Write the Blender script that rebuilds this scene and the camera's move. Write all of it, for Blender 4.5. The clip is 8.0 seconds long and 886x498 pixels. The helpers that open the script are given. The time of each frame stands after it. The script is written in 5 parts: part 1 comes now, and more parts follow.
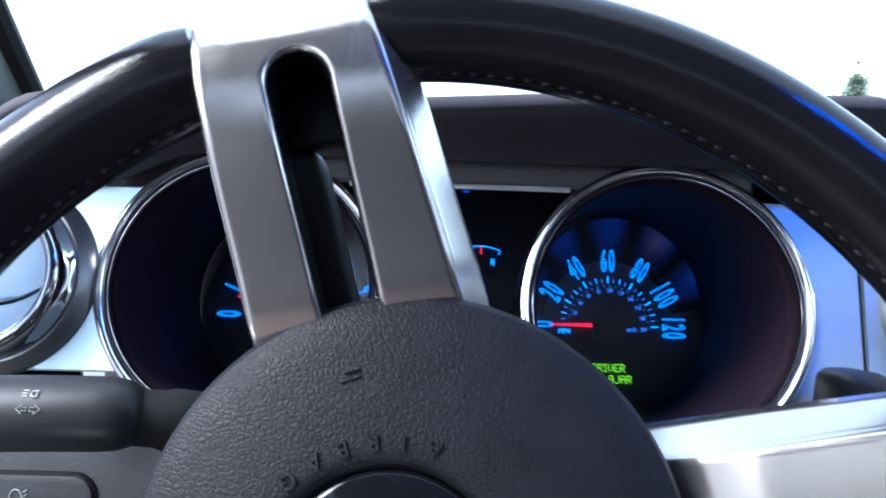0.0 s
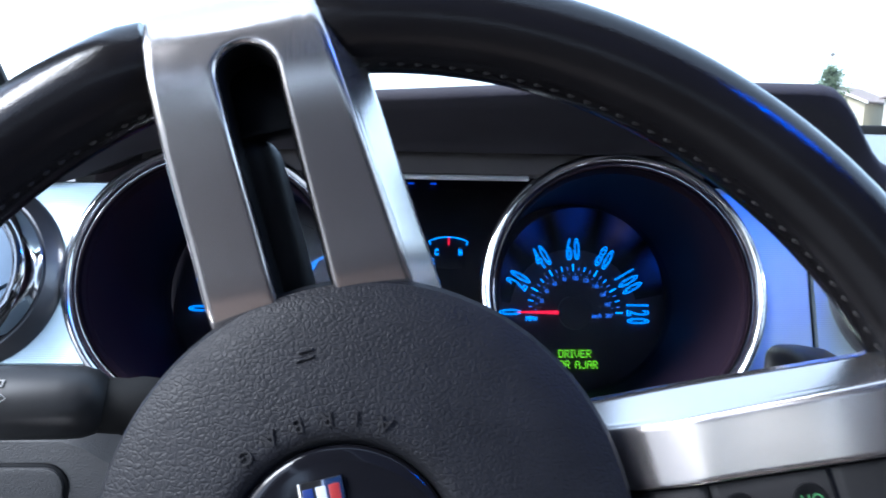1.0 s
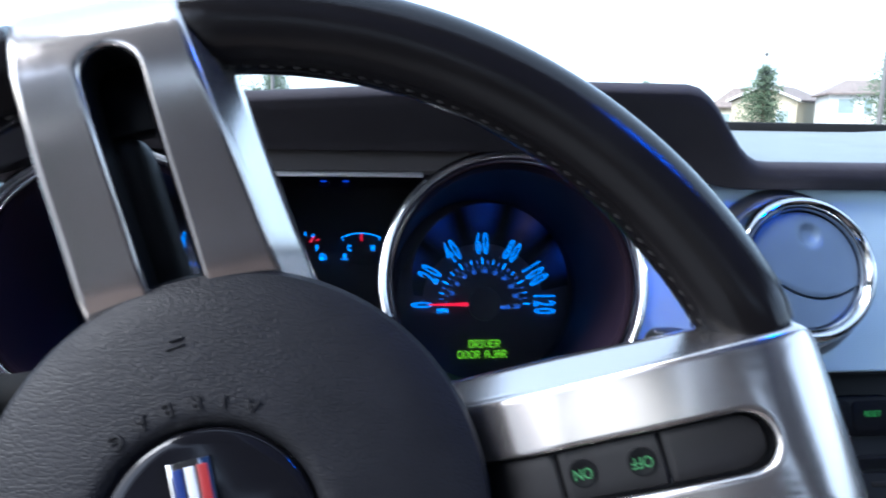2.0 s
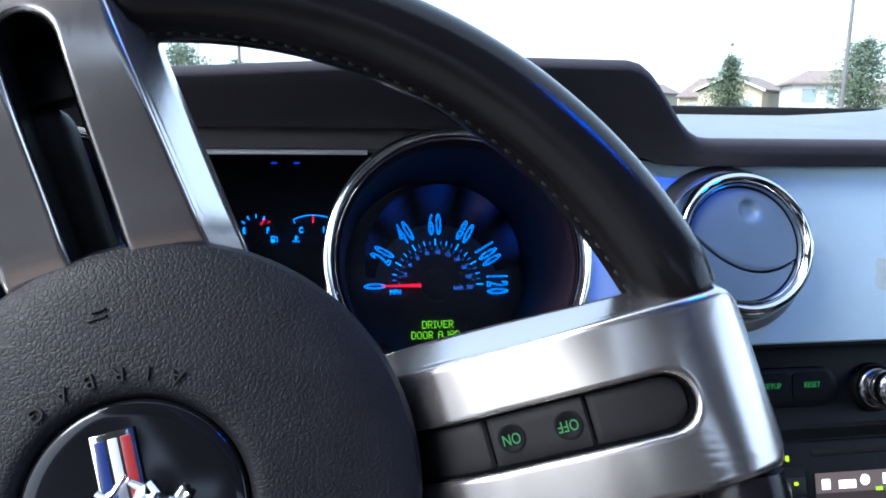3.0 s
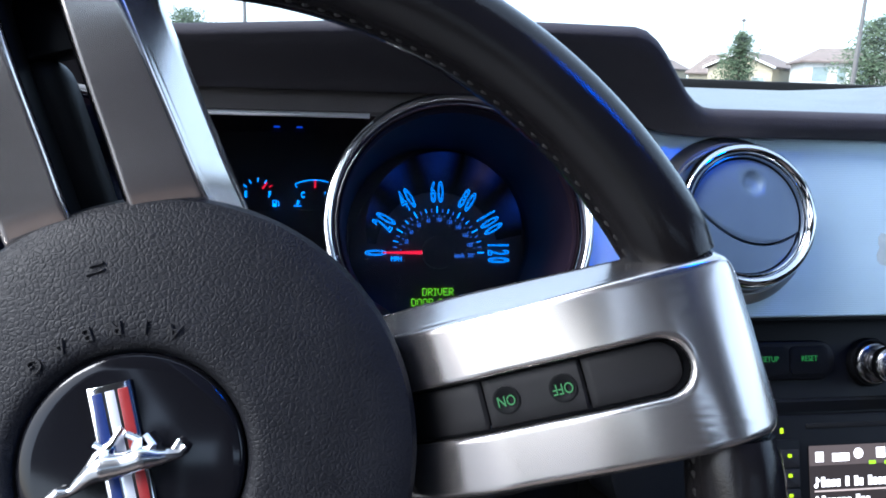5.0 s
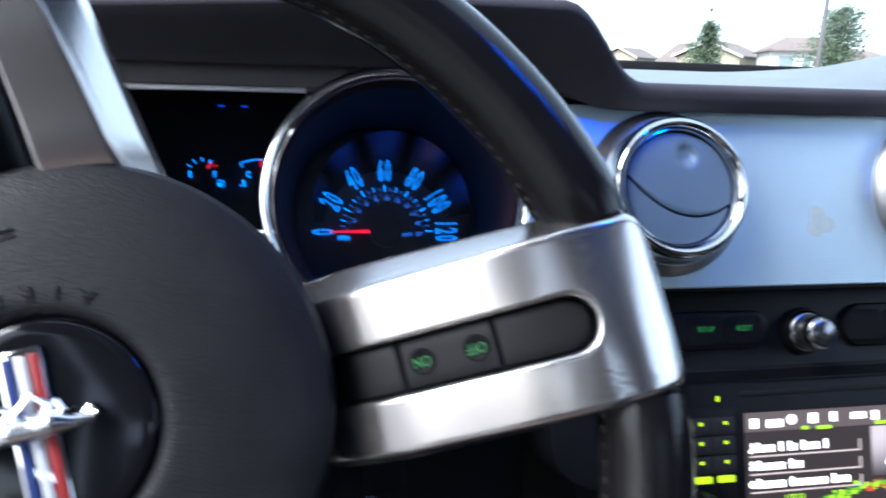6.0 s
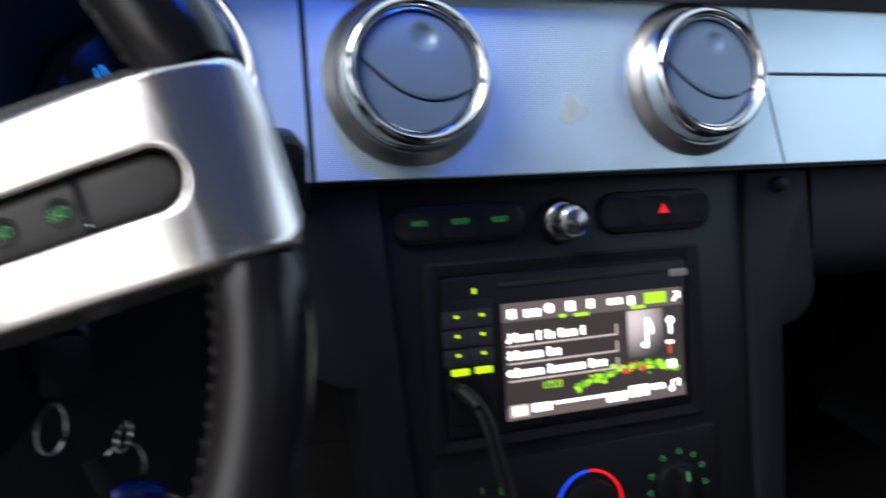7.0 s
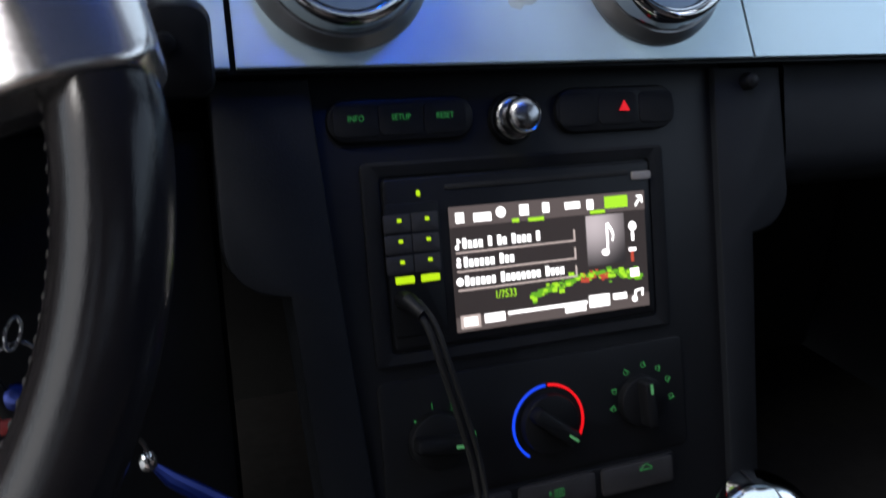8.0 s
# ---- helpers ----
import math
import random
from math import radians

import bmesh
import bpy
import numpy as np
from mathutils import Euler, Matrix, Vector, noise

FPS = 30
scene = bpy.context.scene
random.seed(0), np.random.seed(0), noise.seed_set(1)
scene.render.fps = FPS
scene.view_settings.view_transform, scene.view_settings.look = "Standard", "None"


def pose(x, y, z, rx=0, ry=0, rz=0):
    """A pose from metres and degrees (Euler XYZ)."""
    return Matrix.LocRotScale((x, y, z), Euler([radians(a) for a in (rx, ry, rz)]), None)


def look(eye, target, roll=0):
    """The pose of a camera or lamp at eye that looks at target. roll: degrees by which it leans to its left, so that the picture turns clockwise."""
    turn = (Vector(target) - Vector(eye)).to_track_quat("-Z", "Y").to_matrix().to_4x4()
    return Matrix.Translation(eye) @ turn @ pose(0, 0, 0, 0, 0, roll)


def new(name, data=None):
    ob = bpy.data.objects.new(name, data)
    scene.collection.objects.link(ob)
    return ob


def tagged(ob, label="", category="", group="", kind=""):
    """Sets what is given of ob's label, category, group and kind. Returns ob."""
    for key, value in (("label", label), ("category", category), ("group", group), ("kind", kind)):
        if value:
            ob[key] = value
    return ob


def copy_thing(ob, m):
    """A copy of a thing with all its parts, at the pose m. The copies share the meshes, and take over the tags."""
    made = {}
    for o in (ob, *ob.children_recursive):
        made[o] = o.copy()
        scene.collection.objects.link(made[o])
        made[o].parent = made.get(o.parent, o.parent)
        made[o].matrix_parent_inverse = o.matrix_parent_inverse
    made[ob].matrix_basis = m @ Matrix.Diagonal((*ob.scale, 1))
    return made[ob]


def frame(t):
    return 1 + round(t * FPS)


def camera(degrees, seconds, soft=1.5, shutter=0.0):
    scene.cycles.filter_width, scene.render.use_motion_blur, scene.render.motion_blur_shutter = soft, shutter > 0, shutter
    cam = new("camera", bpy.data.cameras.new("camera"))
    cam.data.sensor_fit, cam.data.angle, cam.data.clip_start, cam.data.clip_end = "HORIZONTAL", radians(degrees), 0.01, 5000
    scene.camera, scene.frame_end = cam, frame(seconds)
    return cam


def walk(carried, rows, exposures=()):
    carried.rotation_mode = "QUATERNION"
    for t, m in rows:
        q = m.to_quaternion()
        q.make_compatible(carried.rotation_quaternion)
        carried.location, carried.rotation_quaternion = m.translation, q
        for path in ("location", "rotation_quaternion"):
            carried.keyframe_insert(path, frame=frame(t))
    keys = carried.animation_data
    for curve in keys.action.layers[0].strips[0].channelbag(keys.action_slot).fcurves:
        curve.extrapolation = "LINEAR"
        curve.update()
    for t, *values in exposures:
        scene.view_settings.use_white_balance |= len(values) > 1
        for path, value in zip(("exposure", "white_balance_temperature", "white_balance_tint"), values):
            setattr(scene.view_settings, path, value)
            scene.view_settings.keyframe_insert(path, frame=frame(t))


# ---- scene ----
# ---------------------------------------------------------------- camera
cam = camera(62.77, 8.0, soft=1.7, shutter=0.8)
PATH = [
    (0, (0.1800, 0.2097, 0.9746), (0.2207, 2.1794, 0.6302), 2.00),
    (0.5, (0.1866, 0.2028, 0.9719), (0.2644, 2.1716, 0.6285), 1.33),
    (1, (0.1910, 0.1986, 0.9721), (0.2797, 2.1656, 0.6212), 1.19),
    (1.5, (0.2062, 0.1863, 0.9744), (0.3652, 2.1497, 0.6289), 0.87),
    (2, (0.2201, 0.1795, 0.9725), (0.4467, 2.1354, 0.6216), 0.96),
    (2.2, (0.2269, 0.1794, 0.9697), (0.4821, 2.1307, 0.6127), 0.77),
    (3.3, (0.2361, 0.1736, 0.9649), (0.5428, 2.1121, 0.5802), 0.89),
    (3.5, (0.2370, 0.1724, 0.9649), (0.5434, 2.1092, 0.5715), 0.94),
    (4, (0.2376, 0.1722, 0.9635), (0.5496, 2.1053, 0.5560), 1.38),
    (5.5, (0.2367, 0.1766, 0.9582), (0.5266, 2.1010, 0.4969), 2.09),
    (6, (0.2569, 0.1674, 0.9529), (0.6236, 2.0759, 0.4803), 1.82),
    (6.2, (0.2696, 0.1730, 0.9503), (0.6886, 2.0633, 0.4492), 4.07),
    (6.5, (0.3096, 0.1698, 0.9440), (0.8151, 2.0259, 0.3966), 3.28),
    (6.8, (0.3413, 0.1684, 0.9307), (0.9628, 1.9748, 0.3387), 2.83),
    (7, (0.3555, 0.1580, 0.9236), (0.9830, 1.9500, 0.2954), 2.13),
    (7.2, (0.3776, 0.1536, 0.9197), (1.0081, 1.9573, 0.3289), 1.90),
    (7.3, (0.3740, 0.1575, 0.9079), (1.0385, 1.9410, 0.2925), 1.41),
    (7.5, (0.3856, 0.1597, 0.8978), (1.0220, 1.9406, 0.2471), 0.69),
    (7.7, (0.4033, 0.1635, 0.8913), (0.9801, 1.9437, 0.1855), 0.30),
    (8, (0.3931, 0.1642, 0.8758), (1.0258, 1.9207, 0.1586), 1.22),
]
walk(cam, [(t, look(eye, target, roll)) for t, eye, target, roll in PATH],
     exposures=[(0.0, 2.35, 5400, 10), (1.5, 2.15, 5450, 10), (3.3, 2.00, 5600, 10), (5.5, 1.99, 5600, 10), (6.0, 2.05, 5700, 10), (6.5, 1.92, 5900, 10), (7.0, 1.87, 6250, 10), (7.5, 1.80, 6350, 10), (8.0, 1.47, 6200, 10)])

# ---------------------------------------------------------------- daylight
world = bpy.data.worlds.new("sky")
scene.world = world
world.use_nodes = True
wn = world.node_tree.nodes
wn.clear()
w_out = wn.new("ShaderNodeOutputWorld")
w_bg = wn.new("ShaderNodeBackground")
w_sky = wn.new("ShaderNodeTexSky")
w_sky.sky_type = "NISHITA"
w_sky.sun_disc = False
w_sky.sun_elevation = radians(40)
w_sky.sun_rotation = radians(-115)
w_sky.air_density, w_sky.dust_density, w_sky.ozone_density = 1.0, 2.6, 1.2
w_bg.inputs[1].default_value = 0.15
# thin even cloud over the whole sky
w_mix = wn.new("ShaderNodeMix")
w_mix.data_type = "RGBA"
w_mix.inputs["Factor"].default_value = 0.45
w_mix.inputs["B"].default_value = (5.4, 5.95, 6.4, 1)
world.node_tree.links.new(w_sky.outputs[0], w_mix.inputs["A"])
world.node_tree.links.new(w_mix.outputs["Result"], w_bg.inputs[0])
world.node_tree.links.new(w_bg.outputs[0], w_out.inputs[0])
sun_data = bpy.data.lights.new("sun", "SUN")
sun_data.energy, sun_data.angle, sun_data.color = 2.5, radians(30), (1.0, 0.96, 0.9)
sun_ob = new("sun", sun_data)
sun_ob.matrix_world = look((-20, -9, 24), (0, 0, 0))


# ---------------------------------------------------------------- materials
def node_mat(name, color, rough=0.5, metal=0.0, noise_scale=0.0, vary=0.0, bump=0.0, bump_scale=0.0,
             kind="NOISE", coat=0.0, rough_vary=0.0, spec=0.5, fine=0.0, fine_scale=0.0, stretch=(1, 1, 1)):
    m = bpy.data.materials.new(name)
    m.use_nodes = True
    nt = m.node_tree
    b = nt.nodes["Principled BSDF"]
    b.inputs["Base Color"].default_value = (*color, 1)
    b.inputs["Roughness"].default_value = rough
    b.inputs["Metallic"].default_value = metal
    b.inputs["Coat Weight"].default_value = coat
    b.inputs["Specular IOR Level"].default_value = spec
    tc = nt.nodes.new("ShaderNodeTexCoord")
    mp = nt.nodes.new("ShaderNodeMapping")
    mp.inputs["Scale"].default_value = stretch
    nt.links.new(tc.outputs["Object"], mp.inputs[0])
    if vary or rough_vary:
        n = nt.nodes.new("ShaderNodeTexNoise")
        n.inputs["Scale"].default_value = noise_scale
        n.inputs["Detail"].default_value = 5
        nt.links.new(mp.outputs[0], n.inputs["Vector"])
        if vary:
            r = nt.nodes.new("ShaderNodeValToRGB")
            r.color_ramp.elements[0].position, r.color_ramp.elements[1].position = 0.3, 0.7
            r.color_ramp.elements[0].color = (*[c * (1 - vary) for c in color], 1)
            r.color_ramp.elements[1].color = (*[min(1, c * (1 + vary)) for c in color], 1)
            nt.links.new(n.outputs[0], r.inputs[0])
            nt.links.new(r.outputs[0], b.inputs["Base Color"])
        if rough_vary:
            mr = nt.nodes.new("ShaderNodeMapRange")
            mr.inputs[1].default_value, mr.inputs[2].default_value = 0.3, 0.7
            mr.inputs[3].default_value, mr.inputs[4].default_value = rough - rough_vary, rough + rough_vary
            nt.links.new(n.outputs[0], mr.inputs[0])
            nt.links.new(mr.outputs[0], b.inputs["Roughness"])
    last = None
    if bump:
        if kind == "GRAIN":
            t = nt.nodes.new("ShaderNodeTexVoronoi")
            t.feature = "DISTANCE_TO_EDGE"
            t.inputs["Scale"].default_value = bump_scale
            warp = nt.nodes.new("ShaderNodeTexNoise")
            warp.inputs["Scale"].default_value = bump_scale * 0.6
            mixv = nt.nodes.new("ShaderNodeMix")
            mixv.data_type = "VECTOR"
            mixv.inputs["Factor"].default_value = 0.0012
            nt.links.new(mp.outputs[0], warp.inputs["Vector"])
            nt.links.new(mp.outputs[0], mixv.inputs["A"])
            nt.links.new(warp.outputs["Color"], mixv.inputs["B"])
            nt.links.new(mixv.outputs["Result"], t.inputs["Vector"])
            mr2 = nt.nodes.new("ShaderNodeMapRange")
            mr2.interpolation_type = "SMOOTHSTEP"
            mr2.inputs[1].default_value, mr2.inputs[2].default_value = 0.0, 0.25
            nt.links.new(t.outputs["Distance"], mr2.inputs[0])
            height = mr2.outputs[0]
        elif kind == "LINES":
            t = nt.nodes.new("ShaderNodeTexWave")
            t.wave_type, t.bands_direction = "BANDS", "Y"
            t.inputs["Scale"].default_value = bump_scale
            t.inputs["Distortion"].default_value = 0.15
            nt.links.new(mp.outputs[0], t.inputs["Vector"])
            height = t.outputs["Fac"]
        else:
            t = nt.nodes.new("ShaderNodeTexNoise")
            t.inputs["Scale"].default_value = bump_scale
            t.inputs["Detail"].default_value = 4
            nt.links.new(mp.outputs[0], t.inputs["Vector"])
            height = t.outputs[0]
        bp = nt.nodes.new("ShaderNodeBump")
        bp.inputs["Strength"].default_value = bump
        bp.inputs["Distance"].default_value = 0.0006
        nt.links.new(height, bp.inputs["Height"])
        last = bp
    if fine:
        t2 = nt.nodes.new("ShaderNodeTexNoise")
        t2.inputs["Scale"].default_value = fine_scale
        t2.inputs["Detail"].default_value = 3
        nt.links.new(mp.outputs[0], t2.inputs["Vector"])
        bp2 = nt.nodes.new("ShaderNodeBump")
        bp2.inputs["Strength"].default_value = fine
        bp2.inputs["Distance"].default_value = 0.0004
        nt.links.new(t2.outputs[0], bp2.inputs["Height"])
        if last:
            nt.links.new(last.outputs[0], bp2.inputs["Normal"])
        last = bp2
    if last:
        nt.links.new(last.outputs[0], b.inputs["Normal"])
    return m


def glow_mat(name, color, strength, base=(0.01, 0.01, 0.01)):
    m = bpy.data.materials.new(name)
    m.use_nodes = True
    b = m.node_tree.nodes["Principled BSDF"]
    b.inputs["Base Color"].default_value = (*base, 1)
    b.inputs["Roughness"].default_value = 0.5
    b.inputs["Specular IOR Level"].default_value = 0.1
    b.inputs["Emission Color"].default_value = (*color, 1)
    b.inputs["Emission Strength"].default_value = strength
    return m


def glass_mat(name, tint, gloss=0.06, rough=0.03):
    m = bpy.data.materials.new(name)
    m.use_nodes = True
    nt = m.node_tree
    nt.nodes.clear()
    o = nt.nodes.new("ShaderNodeOutputMaterial")
    tr = nt.nodes.new("ShaderNodeBsdfTransparent")
    tr.inputs[0].default_value = (*tint, 1)
    gl = nt.nodes.new("ShaderNodeBsdfGlossy")
    gl.inputs["Roughness"].default_value = rough
    mx = nt.nodes.new("ShaderNodeMixShader")
    mx.inputs[0].default_value = gloss
    nt.links.new(tr.outputs[0], mx.inputs[1])
    nt.links.new(gl.outputs[0], mx.inputs[2])
    nt.links.new(mx.outputs[0], o.inputs[0])
    return m


M_LEATHER = node_mat("grained_leather", (0.0088, 0.0090, 0.0110), 0.50, 0, 60, 0.15, 0.26, 540, "GRAIN", fine=0.3, fine_scale=1500, rough_vary=0.05, spec=0.18)
M_RIM = node_mat("rim_leather", (0.0085, 0.0077, 0.0082), 0.15, 0, 40, 0.12, 0.06, 800, "GRAIN", fine=0.05, fine_scale=1800, spec=0.21, rough_vary=0.03)
M_SILVER = node_mat("satin_silver_paint", (0.53, 0.497, 0.478), 0.22, 0.95, 14, 0.03, fine=0.02, fine_scale=900, rough_vary=0.02)
M_CHROME = node_mat("chrome", (0.82, 0.83, 0.85), 0.07, 1.0, 30, 0.03)
M_BRUSH = node_mat("ribbed_aluminium", (0.46, 0.570, 0.625), 0.38, 0.8, 14, 0.05, 0.22, 260, "LINES", rough_vary=0.05)
M_KNEE = node_mat("knee_panel_plastic", (0.023, 0.0235, 0.025), 0.55, 0, 30, 0.12, 0.25, 700, "GRAIN", fine=0.15, fine_scale=2000, spec=0.3)
M_STALK = node_mat("stalk_plastic", (0.015, 0.0155, 0.017), 0.45, 0, 40, 0.12, fine=0.06, fine_scale=1200, spec=0.3)
M_DARK = node_mat("dark_grained_plastic", (0.0046, 0.0049, 0.0057), 0.58, 0, 30, 0.15, 0.3, 900, "GRAIN", fine=0.15, fine_scale=2500, spec=0.085)
M_PILLAR = node_mat("pillar_plastic", (0.0042, 0.0049, 0.0064), 0.55, 0, 30, 0.12, 0.25, 900, "GRAIN", fine=0.12, fine_scale=2500, spec=0.12)
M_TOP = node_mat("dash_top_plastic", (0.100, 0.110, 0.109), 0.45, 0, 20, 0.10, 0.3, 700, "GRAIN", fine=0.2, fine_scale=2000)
M_TOP_DARK = node_mat("dash_top_dark_plastic", (0.040, 0.0365, 0.0415), 0.66, 0, 25, 0.12, 0.2, 800, "GRAIN", spec=0.18)
M_VISOR = node_mat("visor_plastic", (0.075, 0.068, 0.068), 0.5, 0, 25, 0.10, 0.2, 800, "GRAIN", spec=0.35)
M_BLACK = node_mat("smooth_black_plastic", (0.0036, 0.0038, 0.0045), 0.42, 0, 40, 0.15, fine=0.05, fine_scale=900, spec=0.13)
M_BUTTON = node_mat("button_rubber", (0.013, 0.0125, 0.0135), 0.5, 0, 80, 0.1, fine=0.1, fine_scale=2200, spec=0.24)
M_PIANO = node_mat("gloss_black", (0.005, 0.005, 0.0065), 0.09, 0, 30, 0.1, spec=0.26)
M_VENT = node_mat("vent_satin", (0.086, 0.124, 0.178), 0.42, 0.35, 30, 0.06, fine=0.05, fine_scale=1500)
M_WELL = node_mat("gauge_well", (0.017, 0.010, 0.016), 0.55, 0, 30, 0.1, spec=0.12)
M_FACE = node_mat("gauge_face", (0.045, 0.033, 0.048), 0.55, 0, 30, 0.1)
M_STITCH = node_mat("stitch_thread", (0.020, 0.018, 0.017), 0.7, 0, 200, 0.4, spec=0.3)
M_CARPET = node_mat("carpet", (0.0055, 0.0052, 0.0052), 0.95, 0, 60, 0.3, 0.6, 900, spec=0.1)
M_TRIM = node_mat("pillar_trim", (0.27, 0.31, 0.29), 0.7, 0, 30, 0.08, 0.2, 700)
M_ROOF = node_mat("headliner", (0.17, 0.17, 0.17), 0.9, 0, 40, 0.08, 0.3, 900)
M_RUBBER = node_mat("black_rubber", (0.006, 0.006, 0.006), 0.75, 0, 40, 0.2, spec=0.2)
M_REDPAINT = node_mat("red_enamel", (0.22, 0.02, 0.02), 0.25, 0, 60, 0.1)
M_BLUEPAINT = node_mat("blue_enamel", (0.012, 0.025, 0.11), 0.25, 0, 60, 0.1)
M_WHITEPAINT = node_mat("silver_enamel", (0.55, 0.57, 0.62), 0.25, 0.3, 60, 0.05)
M_PRINT = node_mat("grey_print", (0.26, 0.26, 0.26), 0.6, 0, 60, 0.1)
M_SMUDGE = node_mat("adhesive_residue", (0.385, 0.425, 0.410), 0.5, 0.65, 90, 0.14)
G_BLUE = glow_mat("dial_blue", (0.022, 0.27, 1.0), 0.72)
G_TICK = glow_mat("dial_tick_blue", (0.05, 0.22, 1.0), 0.30)
G_RED = glow_mat("needle_red", (1.0, 0.012, 0.05), 0.30)
G_MSG = glow_mat("message_green", (0.26, 0.95, 0.02), 0.32)
G_KEY = glow_mat("key_legend_green", (0.10, 0.36, 0.13), 0.22)
G_LEG = glow_mat("legend_green", (0.03, 0.22, 0.05), 0.22)
G_LED = glow_mat("led_lime", (0.58, 0.88, 0.0), 0.36)
G_HAZ = glow_mat("hazard_red", (1.0, 0.01, 0.02), 0.28)
G_COLD = glow_mat("arc_blue", (0.01, 0.07, 1.0), 0.36)
G_DIM = glow_mat("indicator_blue", (0.02, 0.10, 1.0), 0.14)
G_HOT = glow_mat("arc_red", (1.0, 0.005, 0.01), 0.34)
G_SCREEN = glow_mat("screen_ground", (0.036, 0.027, 0.025), 0.36)
G_SCREEN2 = glow_mat("screen_band", (0.12, 0.092, 0.085), 0.38)
G_WHITE = glow_mat("screen_white", (1.0, 0.95, 0.90), 0.95)
G_LINE = glow_mat("screen_line", (0.62, 0.50, 0.45), 0.40)
G_LIME = glow_mat("screen_lime", (0.42, 0.80, 0.02), 0.42)
G_GREEN = glow_mat("screen_green", (0.16, 0.46, 0.015), 0.36)
G_SRED = glow_mat("screen_red", (0.80, 0.10, 0.05), 0.28)
G_ART = glow_mat("screen_art", (0.80, 0.68, 0.68), 0.0)
art_nt = G_ART.node_tree
art_tc = art_nt.nodes.new("ShaderNodeTexCoord")
art_d = art_nt.nodes.new("ShaderNodeVectorMath")
art_d.operation = "DISTANCE"
art_d.inputs[1].default_value = (0.0305, 0.0205, 0.0012)
art_r = art_nt.nodes.new("ShaderNodeMapRange")
art_r.interpolation_type = "SMOOTHSTEP"
art_r.inputs[1].default_value, art_r.inputs[2].default_value = 0.0, 0.034
art_r.inputs[3].default_value, art_r.inputs[4].default_value = 0.30, 0.012
art_nt.links.new(art_tc.outputs["Object"], art_d.inputs[0])
art_nt.links.new(art_d.outputs["Value"], art_r.inputs[0])
art_nt.links.new(art_r.outputs[0], art_nt.nodes["Principled BSDF"].inputs["Emission Strength"])
LENS = glass_mat("cluster_lens", (0.96, 0.96, 0.97), 0.06, 0.4)
GLASS = glass_mat("clear_glass", (0.95, 0.97, 0.96))
ADDED_PANE = glass_mat("tinted_added_pane", (0.11, 0.15, 0.23))
M_RAIL = node_mat("satin_rail", (0.88, 0.88, 0.89), 0.40, 0.8, 30, 0.03)
G_MAP = glow_mat("map_light_blue", (0.001, 0.12, 1.0), 56.0)
M_BEZEL = node_mat("bezel_chrome", (0.70, 0.71, 0.73), 0.15, 1.0, 30, 0.04)


# ---------------------------------------------------------------- building helpers
def finish(bm, name, smooth=True, angle=35):
    me = bpy.data.meshes.new(name)
    bmesh.ops.recalc_face_normals(bm, faces=bm.faces)
    bm.to_mesh(me)
    bm.free()
    if smooth:
        for p in me.polygons:
            p.use_smooth = True
        me.set_sharp_from_angle(angle=radians(angle))
    return me


def part(name, bm, material, parent, label="", m=None, smooth=True, angle=35):
    """One mesh under a thing or a part; m is its pose inside the parent."""
    me = finish(bm, name, smooth, angle) if isinstance(bm, bmesh.types.BMesh) else bm
    if material:
        me.materials.clear()
        me.materials.append(material)
    ob = new(name, me)
    ob.parent = parent
    if m is not None:
        ob.matrix_basis = m
    return tagged(ob, label)


def thing(name, label, category, m=None, group="", kind=""):
    ob = new(name)
    ob.empty_display_size = 0.02
    if m is not None:
        ob.matrix_basis = m
    return tagged(ob, label, category, group, kind)


def solid(name, bm, material, label, category, m=None, group="", kind="", smooth=True):
    me = finish(bm, name, smooth) if isinstance(bm, bmesh.types.BMesh) else bm
    me.materials.clear()
    me.materials.append(material)
    ob = new(name, me)
    if m is not None:
        ob.matrix_basis = m
    return tagged(ob, label, category, group, kind)


def face_frame(x, y, z, slope):
    """A frame on a face that leans back: x right, y up along it, z towards the seats."""
    k = math.hypot(1, slope)
    return Matrix(((1, 0, 0, x), (0, slope / k, -1 / k, y), (0, 1 / k, slope / k, z), (0, 0, 0, 1)))


def box(bm, sx, sy, sz, m=None, bevel=0.0, seg=2):
    made = bmesh.ops.create_cube(bm, size=1)["verts"]
    bmesh.ops.transform(bm, matrix=Matrix.Diagonal((sx, sy, sz, 1)), verts=made)
    if bevel:
        edges = list({e for v in made for e in v.link_edges})
        r = bmesh.ops.bevel(bm, geom=edges, offset=bevel, segments=seg, affect="EDGES", profile=0.5)
        made = list({v for f in r["faces"] for v in f.verts} | {v for v in made if v.is_valid})
    if m is not None:
        bmesh.ops.transform(bm, matrix=m, verts=made)
    return bm


def nb():
    return bmesh.new()


def rr(x0, x1, y0, y1, r, k=6):
    """A rounded rectangle as a list of points, counter-clockwise."""
    pts = []
    for cx, cy, a in ((x1 - r, y1 - r, 0), (x0 + r, y1 - r, 90), (x0 + r, y0 + r, 180), (x1 - r, y0 + r, 270)):
        for i in range(k + 1):
            t = radians(a + 90 * i / k)
            pts.append((cx + r * math.cos(t), cy + r * math.sin(t)))
    return pts


def circle(cx, cy, r, n=64, ry=None):
    return [(cx + r * math.cos(2 * math.pi * i / n), cy + (ry or r) * math.sin(2 * math.pi * i / n)) for i in range(n)]


